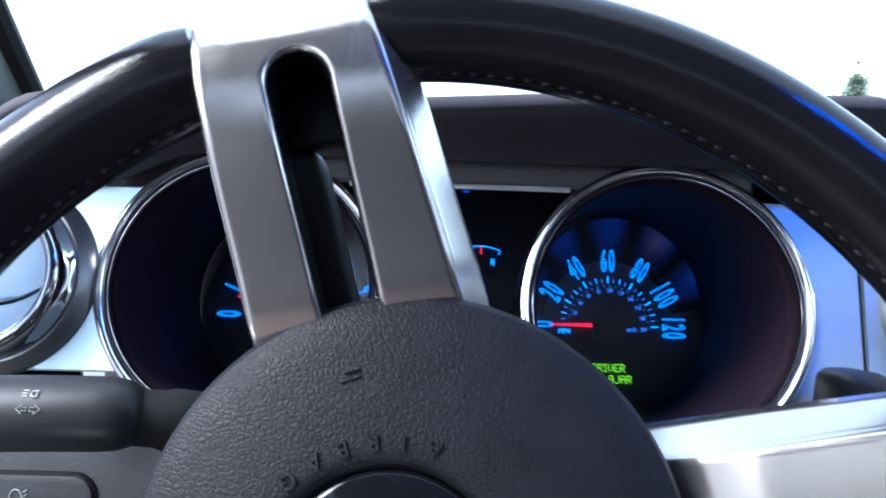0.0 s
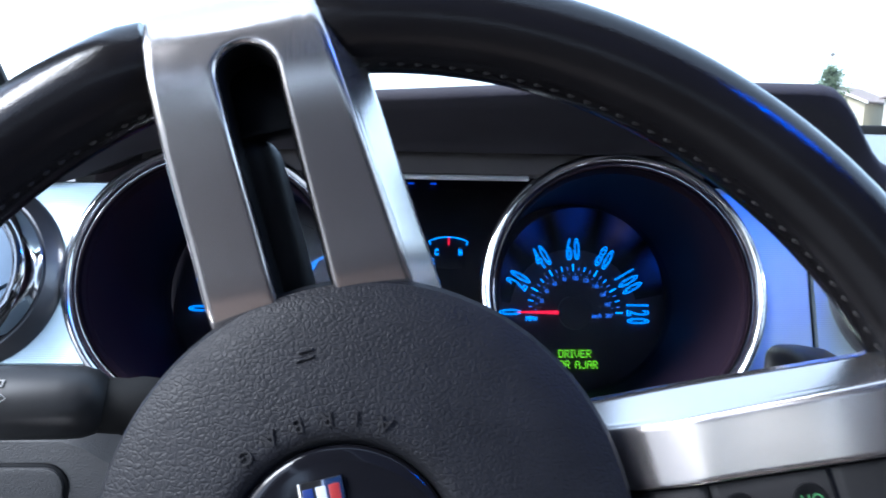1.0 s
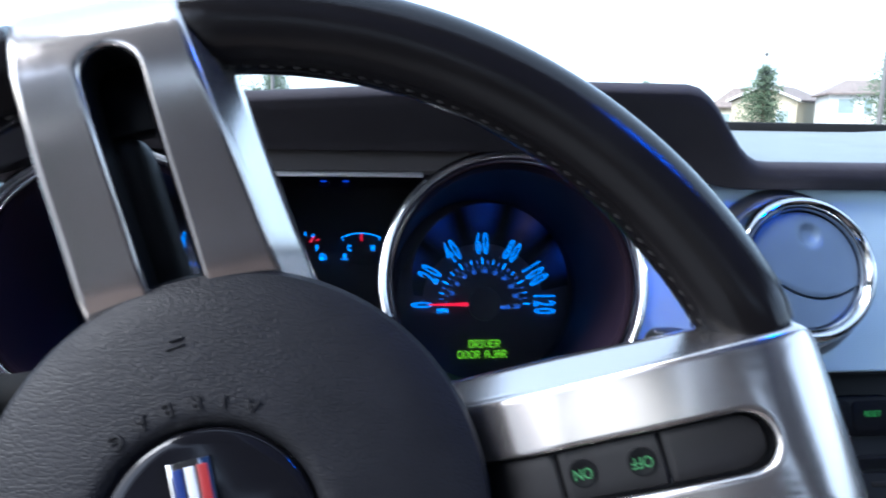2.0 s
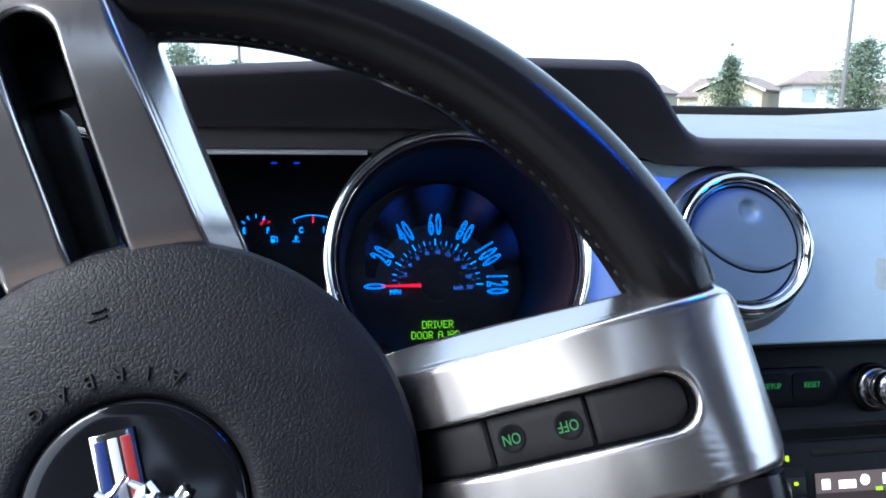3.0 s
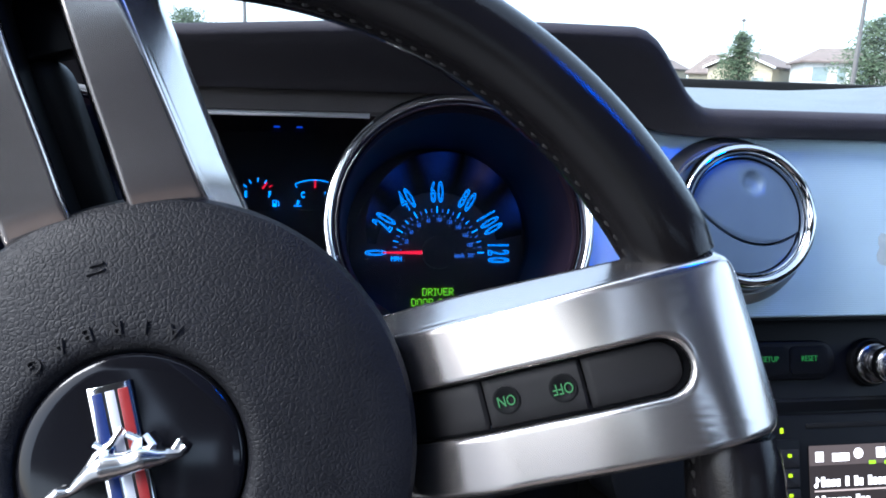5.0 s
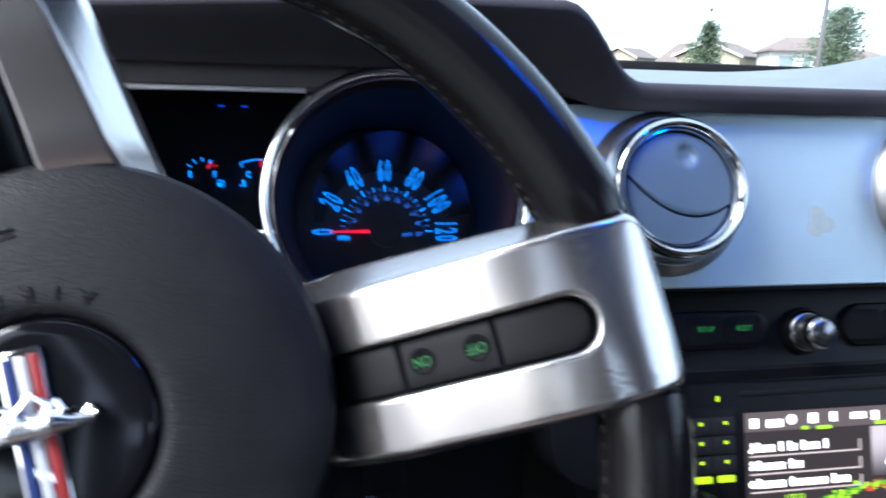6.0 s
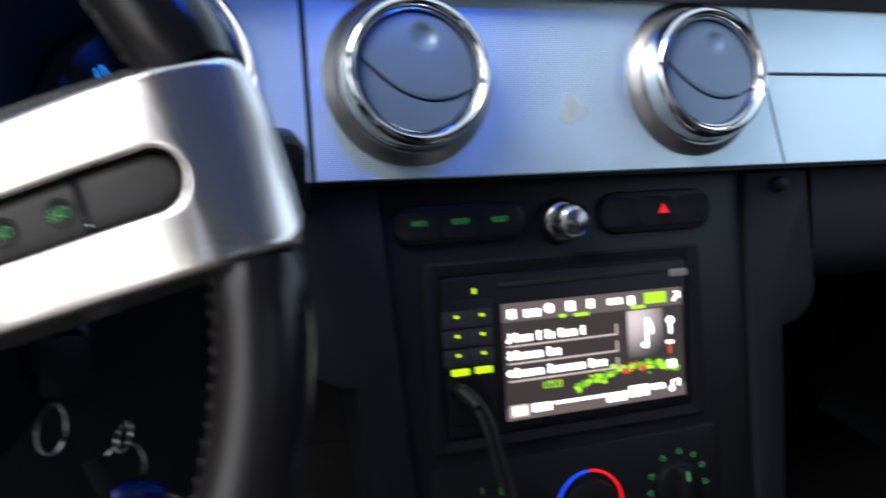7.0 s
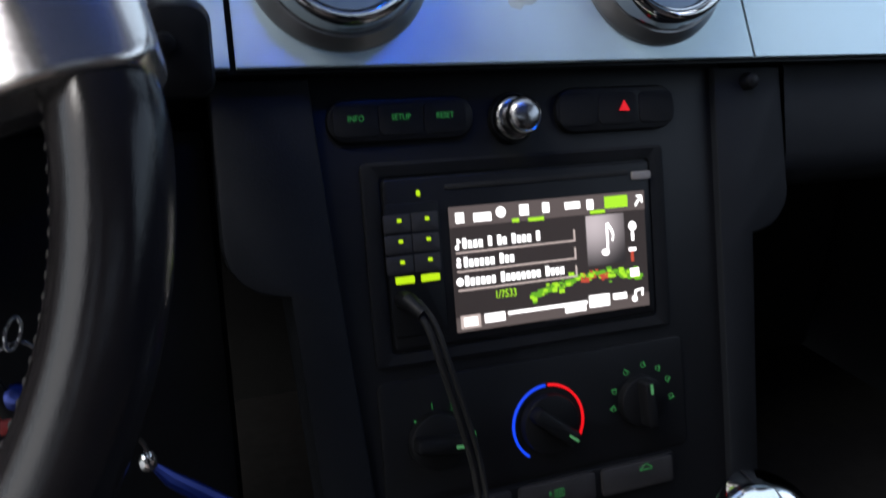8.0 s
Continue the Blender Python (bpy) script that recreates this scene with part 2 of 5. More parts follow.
def loft(bm, loops, closed=True, cap_first=False, cap_last=False):
    """Faces between loops of equal length; a loop is a list of (x, y, z)."""
    rows = [[bm.verts.new(p) for p in lp] for lp in loops]
    n = len(rows[0])
    for a, b in zip(rows, rows[1:]):
        for i in range(n if closed else n - 1):
            j = (i + 1) % n
            bm.faces.new((a[i], a[j], b[j], b[i]))
    if cap_first:
        bm.faces.new(rows[0][::-1])
    if cap_last:
        bm.faces.new(rows[-1])
    return bm


def at_z(loop, z):
    return [(x, y, z) for x, y in loop]


def inset(loop, d):
    """The closed loop moved inwards by d (counter-clockwise loop)."""
    n, out = len(loop), []
    for i in range(n):
        (x0, y0), (x1, y1), (x2, y2) = loop[i - 1], loop[i], loop[(i + 1) % n]
        ax, ay, bx, by = x1 - x0, y1 - y0, x2 - x1, y2 - y1
        nx, ny = -(ay / (math.hypot(ax, ay) or 1) + by / (math.hypot(bx, by) or 1)), ax / (math.hypot(ax, ay) or 1) + bx / (math.hypot(bx, by) or 1)
        k = math.hypot(nx, ny) or 1
        out.append((x1 + nx / k * d, y1 + ny / k * d))
    return out


def slab(bm, loop, z0, z1, edge=0.001):
    """A plate with this outline from z0 up to z1, its upper edge rounded."""
    return loft(bm, [at_z(loop, z0), at_z(loop, z1 - edge), at_z(inset(loop, edge * 0.3), z1 - edge * 0.3), at_z(inset(loop, edge), z1)], cap_first=True, cap_last=True)


def lathe(bm, profile, n=64, closed=False):
    """Turns (radius, z) points about z."""
    loops = [[(r * math.cos(2 * math.pi * i / n), r * math.sin(2 * math.pi * i / n), z) for i in range(n)] for r, z in profile]
    if closed:
        loops.append(loops[0])
    return loft(bm, loops, cap_first=not closed and profile[0][0] < 1e-4 and False)


def tube(bm, pts, r, n=10, closed=False):
    """A round bar along points."""
    pts = [Vector(p) for p in pts]
    loops, up = [], Vector((0.31, 0.17, 0.93)).normalized()
    for i, p in enumerate(pts):
        if closed:
            d = pts[(i + 1) % len(pts)] - pts[i - 1]
        else:
            d = pts[min(i + 1, len(pts) - 1)] - pts[max(i - 1, 0)]
        d.normalize()
        a = d.cross(up).normalized()
        b = d.cross(a)
        rad = r[i] if isinstance(r, (list, tuple)) else r
        loops.append([tuple(p + a * rad * math.cos(2 * math.pi * k / n) + b * rad * math.sin(2 * math.pi * k / n)) for k in range(n)])
    if closed:
        loops.append(loops[0])
        return loft(bm, loops)
    return loft(bm, loops, cap_first=True, cap_last=True)


def smooth_path(pts, k=8):
    """Catmull-Rom through points."""
    pts = [Vector(p) for p in pts]
    pts = [2 * pts[0] - pts[1]] + pts + [2 * pts[-1] - pts[-2]]
    out = []
    for i in range(1, len(pts) - 2):
        for j in range(k):
            t = j / k
            a, b, c, d = pts[i - 1:i + 3]
            out.append(0.5 * (2 * b + (c - a) * t + (2 * a - 5 * b + 4 * c - d) * t * t + (3 * b - a - 3 * c + d) * t ** 3))
    return out + [pts[-2]]


def lettering(text, height, narrow=1.0, stroke=0.0, depth=0.0002):
    """A mesh of the words, centred, in the built-in font; with stroke only the outlines, as round bars."""
    c = bpy.data.curves.new("words", "FONT")
    c.body, c.align_x, c.align_y = text, "CENTER", "CENTER"
    c.size, c.resolution_u = height * 1.42, 3
    if stroke:
        c.fill_mode, c.bevel_depth, c.bevel_resolution = "NONE", stroke, 1
    else:
        c.extrude = depth
    o = bpy.data.objects.new("words", c)
    scene.collection.objects.link(o)
    dg = bpy.context.evaluated_depsgraph_get()
    me = bpy.data.meshes.new_from_object(o.evaluated_get(dg))
    bpy.data.objects.remove(o)
    bpy.data.curves.remove(c)
    me.transform(Matrix.Diagonal((narrow, 1, 1, 1)))
    return me


def rz(deg):
    return Matrix.Rotation(radians(deg), 4, "Z")


def tr(x, y, z=0.0):
    return Matrix.Translation((x, y, z))


def smoothstep(a, b, x):
    t = min(1, max(0, (x - a) / (b - a)))
    return t * t * (3 - 2 * t)

# ---------------------------------------------------------------- planes of the dashboard
def dp(x, z, off=0.0):
    """A frame on the trim face of the dashboard."""
    return face_frame(x, 0.597 + 0.36 * (z - 0.89), z, 0.36) @ tr(0, 0, off)


def st(x, z, off=0.0):
    """A frame on the face of the centre stack."""
    return face_frame(x, 0.585 + 0.30 * (z - 0.79), z, 0.30) @ tr(0, 0, off)


def dl(x, z, off=0.0):
    """A frame on the dial faces, deep in the cluster."""
    return face_frame(x, 0.75 + 0.36 * (z - 0.8331), z, 0.36) @ tr(0, 0, off)


# ---------------------------------------------------------------- outdoors
def flat_grid(bm, x0, x1, y0, y1, nx, ny, z):
    vs = [[bm.verts.new((x0 + (x1 - x0) * i / nx, y0 + (y1 - y0) * j / ny, z)) for i in range(nx + 1)] for j in range(ny + 1)]
    for j in range(ny):
        for i in range(nx):
            bm.faces.new((vs[j][i], vs[j][i + 1], vs[j + 1][i + 1], vs[j + 1][i]))
    return bm


M_GROUND = node_mat("pale_asphalt", (0.12, 0.118, 0.115), 0.9, 0, 0.4, 0.2, 0.4, 60)
M_STUCCO = node_mat("beige_stucco", (0.36, 0.315, 0.225), 0.9, 0, 1.5, 0.08, 0.3, 30)
M_STUCCOW = node_mat("white_stucco", (0.56, 0.55, 0.52), 0.9, 0, 1.5, 0.06, 0.3, 30)
M_TILE = node_mat("roof_tile", (0.165, 0.128, 0.112), 0.85, 0, 3.0, 0.25, 0.5, 12)
M_PANE = node_mat("window_pane", (0.22, 0.27, 0.27), 0.15, 0, 2, 0.1)
M_BARK = node_mat("bark", (0.10, 0.075, 0.05), 0.9, 0, 8, 0.3, 0.5, 30)
M_LEAF = node_mat("leaf", (0.085, 0.118, 0.068), 0.8, 0, 3, 0.3, spec=0.15)
M_POLE = node_mat("galvanised_pole", (0.13, 0.12, 0.115), 0.6, 0.3, 5, 0.1)

solid("ground", flat_grid(nb(), -1500, 1500, -1500, 1500, 30, 30, 0.0), M_GROUND, "pale grey asphalt and bare ground reaching the horizon", "ground", kind="structure", smooth=False)


def house(x, y, w, d, eave, peak, turn, wall_mat, label, windows, gable=False):
    h = thing("house", label, "house", pose(x, y, 0, 0, 0, turn), "houses beyond the road")
    b = nb()
    box(b, w, d, eave, tr(0, 0, eave / 2))
    part("wall", b, wall_mat, h, smooth=False)
    b = nb()
    o = 0.5
    ring0 = [(-w / 2 - o, -d / 2 - o, eave), (w / 2 + o, -d / 2 - o, eave), (w / 2 + o, d / 2 + o, eave), (-w / 2 - o, d / 2 + o, eave)]
    ring1 = [(px, py, eave + 0.18) for px, py, _ in ring0]
    rg = [(-w * 0.22, 0, peak), (w * 0.22, 0, peak)]
    if gable:
        g = nb()
        slope = (peak - eave) / (w / 2 + o)
        top = eave + slope * w / 2
        loft(g, [[(-w / 2, s * (d / 2), eave), (w / 2, s * (d / 2), eave), (0, s * (d / 2), top)] for s in (-1, 1)], cap_first=True, cap_last=True)
        part("gable", g, wall_mat, h, "", smooth=False)
        for s in (-1, 1):
            r = nb()
            section = [(s * (w / 2 + o), eave), (0, peak), (0, peak + 0.2), (s * (w / 2 + o), eave + 0.2)]
            loft(r, [[(px, yy, pz) for px, pz in section] for yy in (-d / 2 - o, d / 2 + o)], cap_first=True, cap_last=True)
            part("roof", r, M_TILE, h, "brown tiled roof slope", smooth=False)
            f = nb()
            fascia = [(s * (w / 2 + o), eave - 0.05), (0, peak - 0.05), (0, peak + 0.22), (s * (w / 2 + o), eave + 0.22)]
            loft(f, [[(px, yy, pz) for px, pz in fascia] for yy in (-d / 2 - o - 0.08, -d / 2 - o)], cap_first=True, cap_last=True)
            part("fascia", f, M_STUCCOW, h, "white gable board", smooth=False)
    b = nb() if gable else b
    if gable:
        ring0 = [(px * 0.96, py * 0.9, pz - 0.1) for px, py, pz in ring0]
        ring1 = [(px, py, pz + 0.02) for px, py, pz in ring0]
        rg = [(-0.1, 0, eave), (0.1, 0, eave)]
    v0 = [b.verts.new(p) for p in ring0]
    v1 = [b.verts.new(p) for p in ring1]
    vr = [b.verts.new(p) for p in rg]
    b.faces.new(v0[::-1])
    for i in range(4):
        b.faces.new((v0[i], v0[(i + 1) % 4], v1[(i + 1) % 4], v1[i]))
    b.faces.new((v1[0], v1[1], vr[1], vr[0]))
    b.faces.new((v1[1], v1[2], vr[1]))
    b.faces.new((v1[2], v1[3], vr[0], vr[1]))
    b.faces.new((v1[3], v1[0], vr[0]))
    part("eaves" if gable else "roof", b, M_STUCCOW if gable else M_TILE, h, "" if gable else "brown tiled hip roof", smooth=False)
    for wx, wz, ww, wh in windows:
        win = part("window", slab(nb(), rr(-ww / 2 - 0.1, ww / 2 + 0.1, -wh / 2 - 0.1, wh / 2 + 0.1, 0.02, 1), 0, 0.06, 0.01), M_STUCCOW, h, "white-framed window", pose(wx, -d / 2, wz, 90), smooth=False)
        part("pane", slab(nb(), rr(-ww / 2, ww / 2, -wh / 2, wh / 2, 0.02, 1), 0.06, 0.075, 0.004), M_PANE, win, smooth=False)
    return h


house(52.3, 87.7, 7.9, 8.6, 3.75, 5.6, -52, M_STUCCO, "beige stucco house with a gable front and brown roof", [(2.4, 2.0, 1.4, 1.4)], True)
house(55.7, 77, 7.8, 8, 4.3, 6.05, -24, M_STUCCOW, "white stucco house with a brown tiled roof", [(-2.2, 3.1, 1.5, 1.5), (-0.1, 3.1, 0.8, 1.5), (2.3, 3.1, 1.5, 1.5)])
house(57.2, 104, 9.5, 8, 3.3, 6.3, -28, M_STUCCO, "low tan house with a broad brown roof", [(-3, 1.8, 1.5, 1.3)])
house(53.6, 118, 6.0, 8, 4.1, 5.7, -50, M_STUCCO, "small tan house with a gable far behind", [(0, 2.2, 1.5, 1.3)], True)
house(74, 92, 12, 9, 3.6, 5.6, -30, M_STUCCO, "tan stucco house behind a tree", [(0, 2.0, 1.6, 1.4)])


def tree(x, y, height, spread, seed, label, bushy=1.0, leaves=2600):
    rnd = random.Random(seed)
    t = thing("tree", label, "tree", tr(x, y, 0), "trees along the road")
    b = nb()
    tube(b, [(0, 0, -0.05), (0.03, 0, height * 0.3), (-0.05, 0.04, height * 0.6), (0, 0, height * 0.93)], [0.16, 0.12, 0.08, 0.02], 8)
    clumps = []
    for i in range(26):
        k = 0.18 + 0.80 * (i / 25)
        a = i * 2.4 + rnd.random()
        reach = spread * (1 - 0.75 * k ** 1.3) * (0.5 + 0.6 * rnd.random())
        z = height * k
        e = (math.cos(a) * reach, math.sin(a) * reach, z + reach * 0.25)
        tube(b, [(0, 0, z * 0.96), (e[0] * 0.5, e[1] * 0.5, z + reach * 0.08), e], [0.05, 0.035, 0.012], 5)
        clumps.append((e, 0.28 * spread * (1.25 - 0.7 * k) * bushy))
        clumps.append(((e[0] * 0.45, e[1] * 0.45, z), 0.26 * spread * (1.2 - 0.6 * k) * bushy))
    part("trunk", b, M_BARK, t)
    verts, faces = [], []
    for i in range(int(leaves * 1.8)):
        (cx, cy, cz), r = clumps[rnd.randrange(len(clumps))]
        d = Vector((rnd.gauss(0, 1), rnd.gauss(0, 1), rnd.gauss(0, 0.8))).normalized() * r * rnd.random() ** 0.5
        c = Vector((cx, cy, cz)) + d
        u = Vector((rnd.gauss(0, 1), rnd.gauss(0, 1), rnd.gauss(0, 1))).normalized()
        v = u.orthogonal().normalized()
        s = 0.08 + 0.08 * rnd.random()
        n = len(verts)
        verts += [c - u * s, c + v * s * 0.45, c + u * s, c - v * s * 0.45]
        faces.append((n, n + 1, n + 2, n + 3))
    me = bpy.data.meshes.new("crown")
    me.from_pydata([tuple(v) for v in verts], [], faces)
    part("crown", me, M_LEAF, t, "loose green foliage")
    return t


tree(34.5, 60, 5.7, 2.2, 3, "young green tree with an uneven crown", 1.25, 3600)
tree(39.3, 50, 6.3, 3.0, 7, "broad green tree beside a lamp pole", 1.3, 5200)
tree(-12.6, 70, 6.2, 4.0, 11, "green tree far down the road", 1.2, 3000)
tree(-8.5, 78, 5.4, 3.4, 12, "green tree far down the road", 1.2, 2200)
tree(40, 100, 6.6, 3.0, 5, "distant green tree behind houses", 1.0, 1500)

pole = thing("street_lamp", "tall thin grey street lamp pole", "street lamp", tr(34.05, 45, 0))
part("pole", tube(nb(), [(0, 0, 0), (0.0, 0, 5), (0.0, 0, 11)], [0.17, 0.14, 0.10], 10), M_POLE, pole)
part("arm", tube(nb(), [(0, 0, 10.9), (-0.8, 0, 11.3), (-2.2, 0, 11.4)], [0.06, 0.05, 0.04], 8), M_POLE, pole)
part("base_plate", box(nb(), 0.5, 0.5, 0.12, tr(0, 0, 0.06), 0.02), M_POLE, pole)
copy_thing(pole, pose(-6.6, 60, 0, 0, 0, 30))
mast = thing("mast", "thin roof mast behind a tree", "mast", tr(45.85, 80, 0))
part("pole", tube(nb(), [(0, 0, 0), (0, 0, 8.6)], 0.06, 8), M_POLE, mast)
part("head", lathe(nb(), [(0.0, 8.6), (0.22, 8.7), (0.24, 8.9), (0.0, 9.1)], 12), M_POLE, mast)

# ---------------------------------------------------------------- cabin shell
CX = 0.591      # middle of the car


def plate(x0, x1, y0, y1, z0, z1, bev=0.01):
    b = nb()
    box(b, x1 - x0, y1 - y0, z1 - z0, tr((x0 + x1) / 2, (y0 + y1) / 2, (z0 + z1) / 2), bev)
    return b


solid("cabin_floor", plate(-0.2, 1.39, -1.45, 1.15, 0.22, 0.27), M_CARPET, "black carpeted car floor", "floor", kind="structure")
solid("firewall", plate(-0.24, 1.43, 1.14, 1.18, 0.22, 0.955), M_RUBBER, "black bulkhead ahead of the footwell", "wall", kind="structure")
solid("roof", plate(-0.21, 1.39, -1.5, -0.62, 1.34, 1.40, 0.02), M_ROOF, "light grey cloth headliner", "roof", kind="structure")
solid("roof_header", plate(-0.21, 1.39, 0.20, 0.32, 1.335, 1.40, 0.02), M_ROOF, "light grey cloth windshield header", "roof", kind="structure")
solid("roof_rail_left", plate(-0.21, 0.10, -0.615, 0.195, 1.335, 1.40, 0.02), M_ROOF, "light grey cloth roof rail", "roof", kind="structure")
solid("roof_rail_right", plate(1.08, 1.39, -0.615, 0.195, 1.335, 1.40, 0.02), M_ROOF, "light grey cloth roof rail", "roof", kind="structure")
# tinted opening out of view, added so blue skylight fills the cabin
roof_pane = solid("added_roof_pane", plate(0.105, 1.075, -0.61, 0.19, 1.372, 1.378, 0.001), ADDED_PANE, "unseen blue tinted roof pane, added to let light in", "glass roof", kind="structure")
roof_pane.visible_shadow = False
solid("wall_right", plate(1.41, 1.46, -0.495, 1.14, 0.24, 0.93), M_DARK, "black passenger door trim", "wall", kind="structure")
solid("quarter_right", plate(1.35, 1.40, -1.445, -0.50, 0.24, 1.335), M_DARK, "dark rear quarter panel", "wall", kind="structure")
solid("wall_rear", plate(-0.2, 1.39, -1.5, -1.45, 0.24, 1.24), M_CARPET, "black rear bulkhead", "wall", kind="structure")
solid("wall_left", plate(-0.29, -0.24, -1.445, -0.55, 0.24, 0.93), M_DARK, "black rear quarter trim", "wall", kind="structure")
# out of view; added and sized so the spokes mirror grey, not sky
solid("door_pillar_left", plate(-0.29, -0.21, -0.84, -0.26, 0.975, 1.335, 0.02), M_ROOF, "unseen grey pillar behind the driver door, added for spoke reflections", "pillar", kind="structure")
solid("quarter_left", plate(-0.29, -0.20, -1.445, -1.15, 0.935, 1.335), M_DARK, "dark rear roof pillar", "wall", kind="structure")
# the driver door stands open on its front hinge
door = solid("door_left", plate(-0.025, 0.025, -1.655, 0.0, 0.24, 0.97, 0.02), M_DARK, "black driver door trim, door standing open", "door", kind="structure")
door.matrix_world = pose(-0.265, 1.12, 0, 0, 0, -52)


def pillar(side):
    b = nb()
    s = 1 if side < 0 else -1
    base = Vector((CX - s * 0.915, 1.10, 0.955))
    top = Vector((CX - s * 0.66, 0.30, 1.36))
    d = (top - base).normalized()
    out = Vector((-s, 0, 0))
    n = d.cross(out).normalized()
    loops = []
    for k in range(7):
        c = base.lerp(top, k / 6)
        w = 0.048 - 0.008 * k / 6
        loops.append([tuple(c + out * w * math.cos(a) + n * 0.034 * math.sin(a)) for a in [2 * math.pi * i / 16 for i in range(16)]])
    loft(b, loops, cap_first=True, cap_last=True)
    p = solid("windshield_pillar", b, M_TRIM, "pale grey cloth-covered windshield pillar", "pillar", kind="structure")
    b = nb()
    tube(b, [tuple(base.lerp(top, k / 6) - out * 0.050 + n * 0.010) for k in range(7)], 0.011, 8)
    part("seal", b, M_RUBBER, p, "black rubber glass seal")


pillar(-1)
pillar(1)


def glass_sheet(z0, z1, mat, name, label):
    """A strip of the raked windshield between two shares of its height."""
    b = nb()
    rows = []
    for k in (z0, z1):
        hw = 0.80 - 0.20 * k
        y, z = 1.12 - 0.80 * k, 0.955 + 0.40 * k
        rows.append([(CX + hw * (i / 12 - 1), y + 0.07 * (1 - (i / 12 - 1) ** 2), z) for i in range(25)])
    loft(b, rows, closed=False)
    r = [(x, y + 0.004, z + 0.004) for x, y, z in rows[1]], [(x, y + 0.004, z + 0.004) for x, y, z in rows[0]]
    loft(b, r, closed=False)
    o = solid(name, b, mat, label, "windshield", kind="structure")
    o.visible_shadow = False
    return o


glass_sheet(0.0, 1.0, GLASS, "windshield", "clear raked windshield glass")

# blue map lights under the windshield header
console = thing("overhead_console", "grey overhead console with two lit blue map lights", "map light", tr(CX + 0.02, 0.285, 1.335))
part("housing", slab(nb(), rr(-0.085, 0.085, -0.04, 0.04, 0.02), -0.018, 0.0, 0.006), M_ROOF, console)
for lx in (-0.042, 0.042):
    part("lens", slab(nb(), rr(-0.017, 0.017, -0.012, 0.012, 0.005), -0.021, -0.017, 0.001), G_MAP, console, "lit blue lens", tr(lx, 0, 0))

# ---------------------------------------------------------------- dashboard body
dash = thing("dashboard", "dark grained dashboard with a grey top and two raised brows", "dashboard", tr(0, 0, 0))


def brow_height(x):
    left = smoothstep(-0.09, -0.005, x) * (1 - smoothstep(0.3985, 0.4645, x))
    right = smoothstep(0.660, 0.790, x) * (1 - smoothstep(1.20, 1.28, x))
    return max(left, right * 1.15)


def dash_top_mesh():
    """The padded top: a rounded lip that runs across and swells into a brow before the driver."""
    b = nb()
    loops = []
    xs = [-0.235 + 1.66 * i / 220 for i in range(221)]
    for x in xs:
        s = brow_height(x)
        far = 0.07 * (1 - ((x - CX) / 0.85) ** 2)
        rear = s * (1 if x < 0.6 else 0.35 + 0.65 * smoothstep(0.70, 0.83, x))
        zt = 0.9505 + (0.0325 + 0.0110 * smoothstep(0.08, 0.34, x)) * s
        zb = 0.9330 + 0.0210 * smoothstep(-0.01, 0.06, x) * (1 - smoothstep(0.365, 0.455, x))
        yl = 0.596 - 0.030 * s
        roll = 0.0050
        prof = [(1.12 + far, 0.966), (0.98 + far * 0.6, 0.9635), (0.86, 0.957 + 0.014 * rear), (0.78, 0.9545 + 0.028 * rear), (yl + 0.075, zt + 0.0010 - 0.008 * (s - rear)), (yl + 0.035, zt + 0.0006)]
        for a in range(0, 8):
            t = radians(90 + 15 * a)
            prof.append((yl + roll * math.cos(t) + roll, zt - roll + roll * math.sin(t)))
        y1, z1 = prof[-1]
        yb = 0.6015 + 0.004 * s
        for k in range(1, 5):
            q = k / 5
            prof.append((y1 + (yb - y1) * q - 0.0015 * math.sin(math.pi * q), z1 + (zb + 0.002 - z1) * q))
        prof += [(yb, zb + 0.002), (yb + 0.001, zb + 0.0006), (yb + 0.003, zb), (0.640, zb + 0.001), (0.66, zb + 0.001)]
        loops.append([(x, y, z) for y, z in prof])
    loft(b, loops, closed=False)
    return b


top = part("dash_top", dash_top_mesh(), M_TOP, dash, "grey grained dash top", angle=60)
# front lip, underside and driver's brow of the same moulding are coloured darker
top.data.materials.append(M_TOP_DARK)
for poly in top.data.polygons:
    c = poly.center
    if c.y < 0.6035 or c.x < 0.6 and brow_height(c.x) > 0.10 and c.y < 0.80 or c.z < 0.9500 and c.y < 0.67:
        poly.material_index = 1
part("cowl", plate(-0.2, 1.39, 1.10, 1.16, 0.955, 0.976, 0.004), M_RUBBER, dash, "black strip at the foot of the windshield")

# lower dashboard behind the wheel and towards the passenger
part("lower_panel", plate(-0.235, 0.405, 0.60, 0.66, 0.42, 0.79, 0.012), M_DARK, dash)


def lower_left():
    b = nb()
    loops = []
    for x in [-0.235 + 0.01 * i for i in range(32)]:
        drop = 0.02 * smoothstep(0.015, 0.055, x)
        prof = [(0.60, 0.822 - drop), (0.565, 0.815 - drop), (0.552, 0.807 - drop), (0.549, 0.798 - drop), (0.535, 0.74), (0.54, 0.60), (0.60, 0.50)]
        loops.append([(x, y, z) for y, z in prof])
    return loft(b, loops, closed=False)


part("knee_panel", lower_left(), M_KNEE, dash, "dark grey grained knee panel")

# glove box side
b = nb()
loft(b, [[(x, y, z) for y, z in ((0.63, 0.822), (0.594, 0.8200), (0.588, 0.8150), (0.571, 0.757), (0.5715, 0.745), (0.577, 0.733), (0.590, 0.724), (0.61, 0.718), (0.70, 0.705))] for x in (0.8040, 0.95, 1.15, 1.39)], closed=False)
part("glove_box_door", b, M_PILLAR, dash, "black glove box front")
part("footwell_back", plate(0.80, 1.39, 1.02, 1.06, 0.27, 0.80, 0.01), M_CARPET, dash)

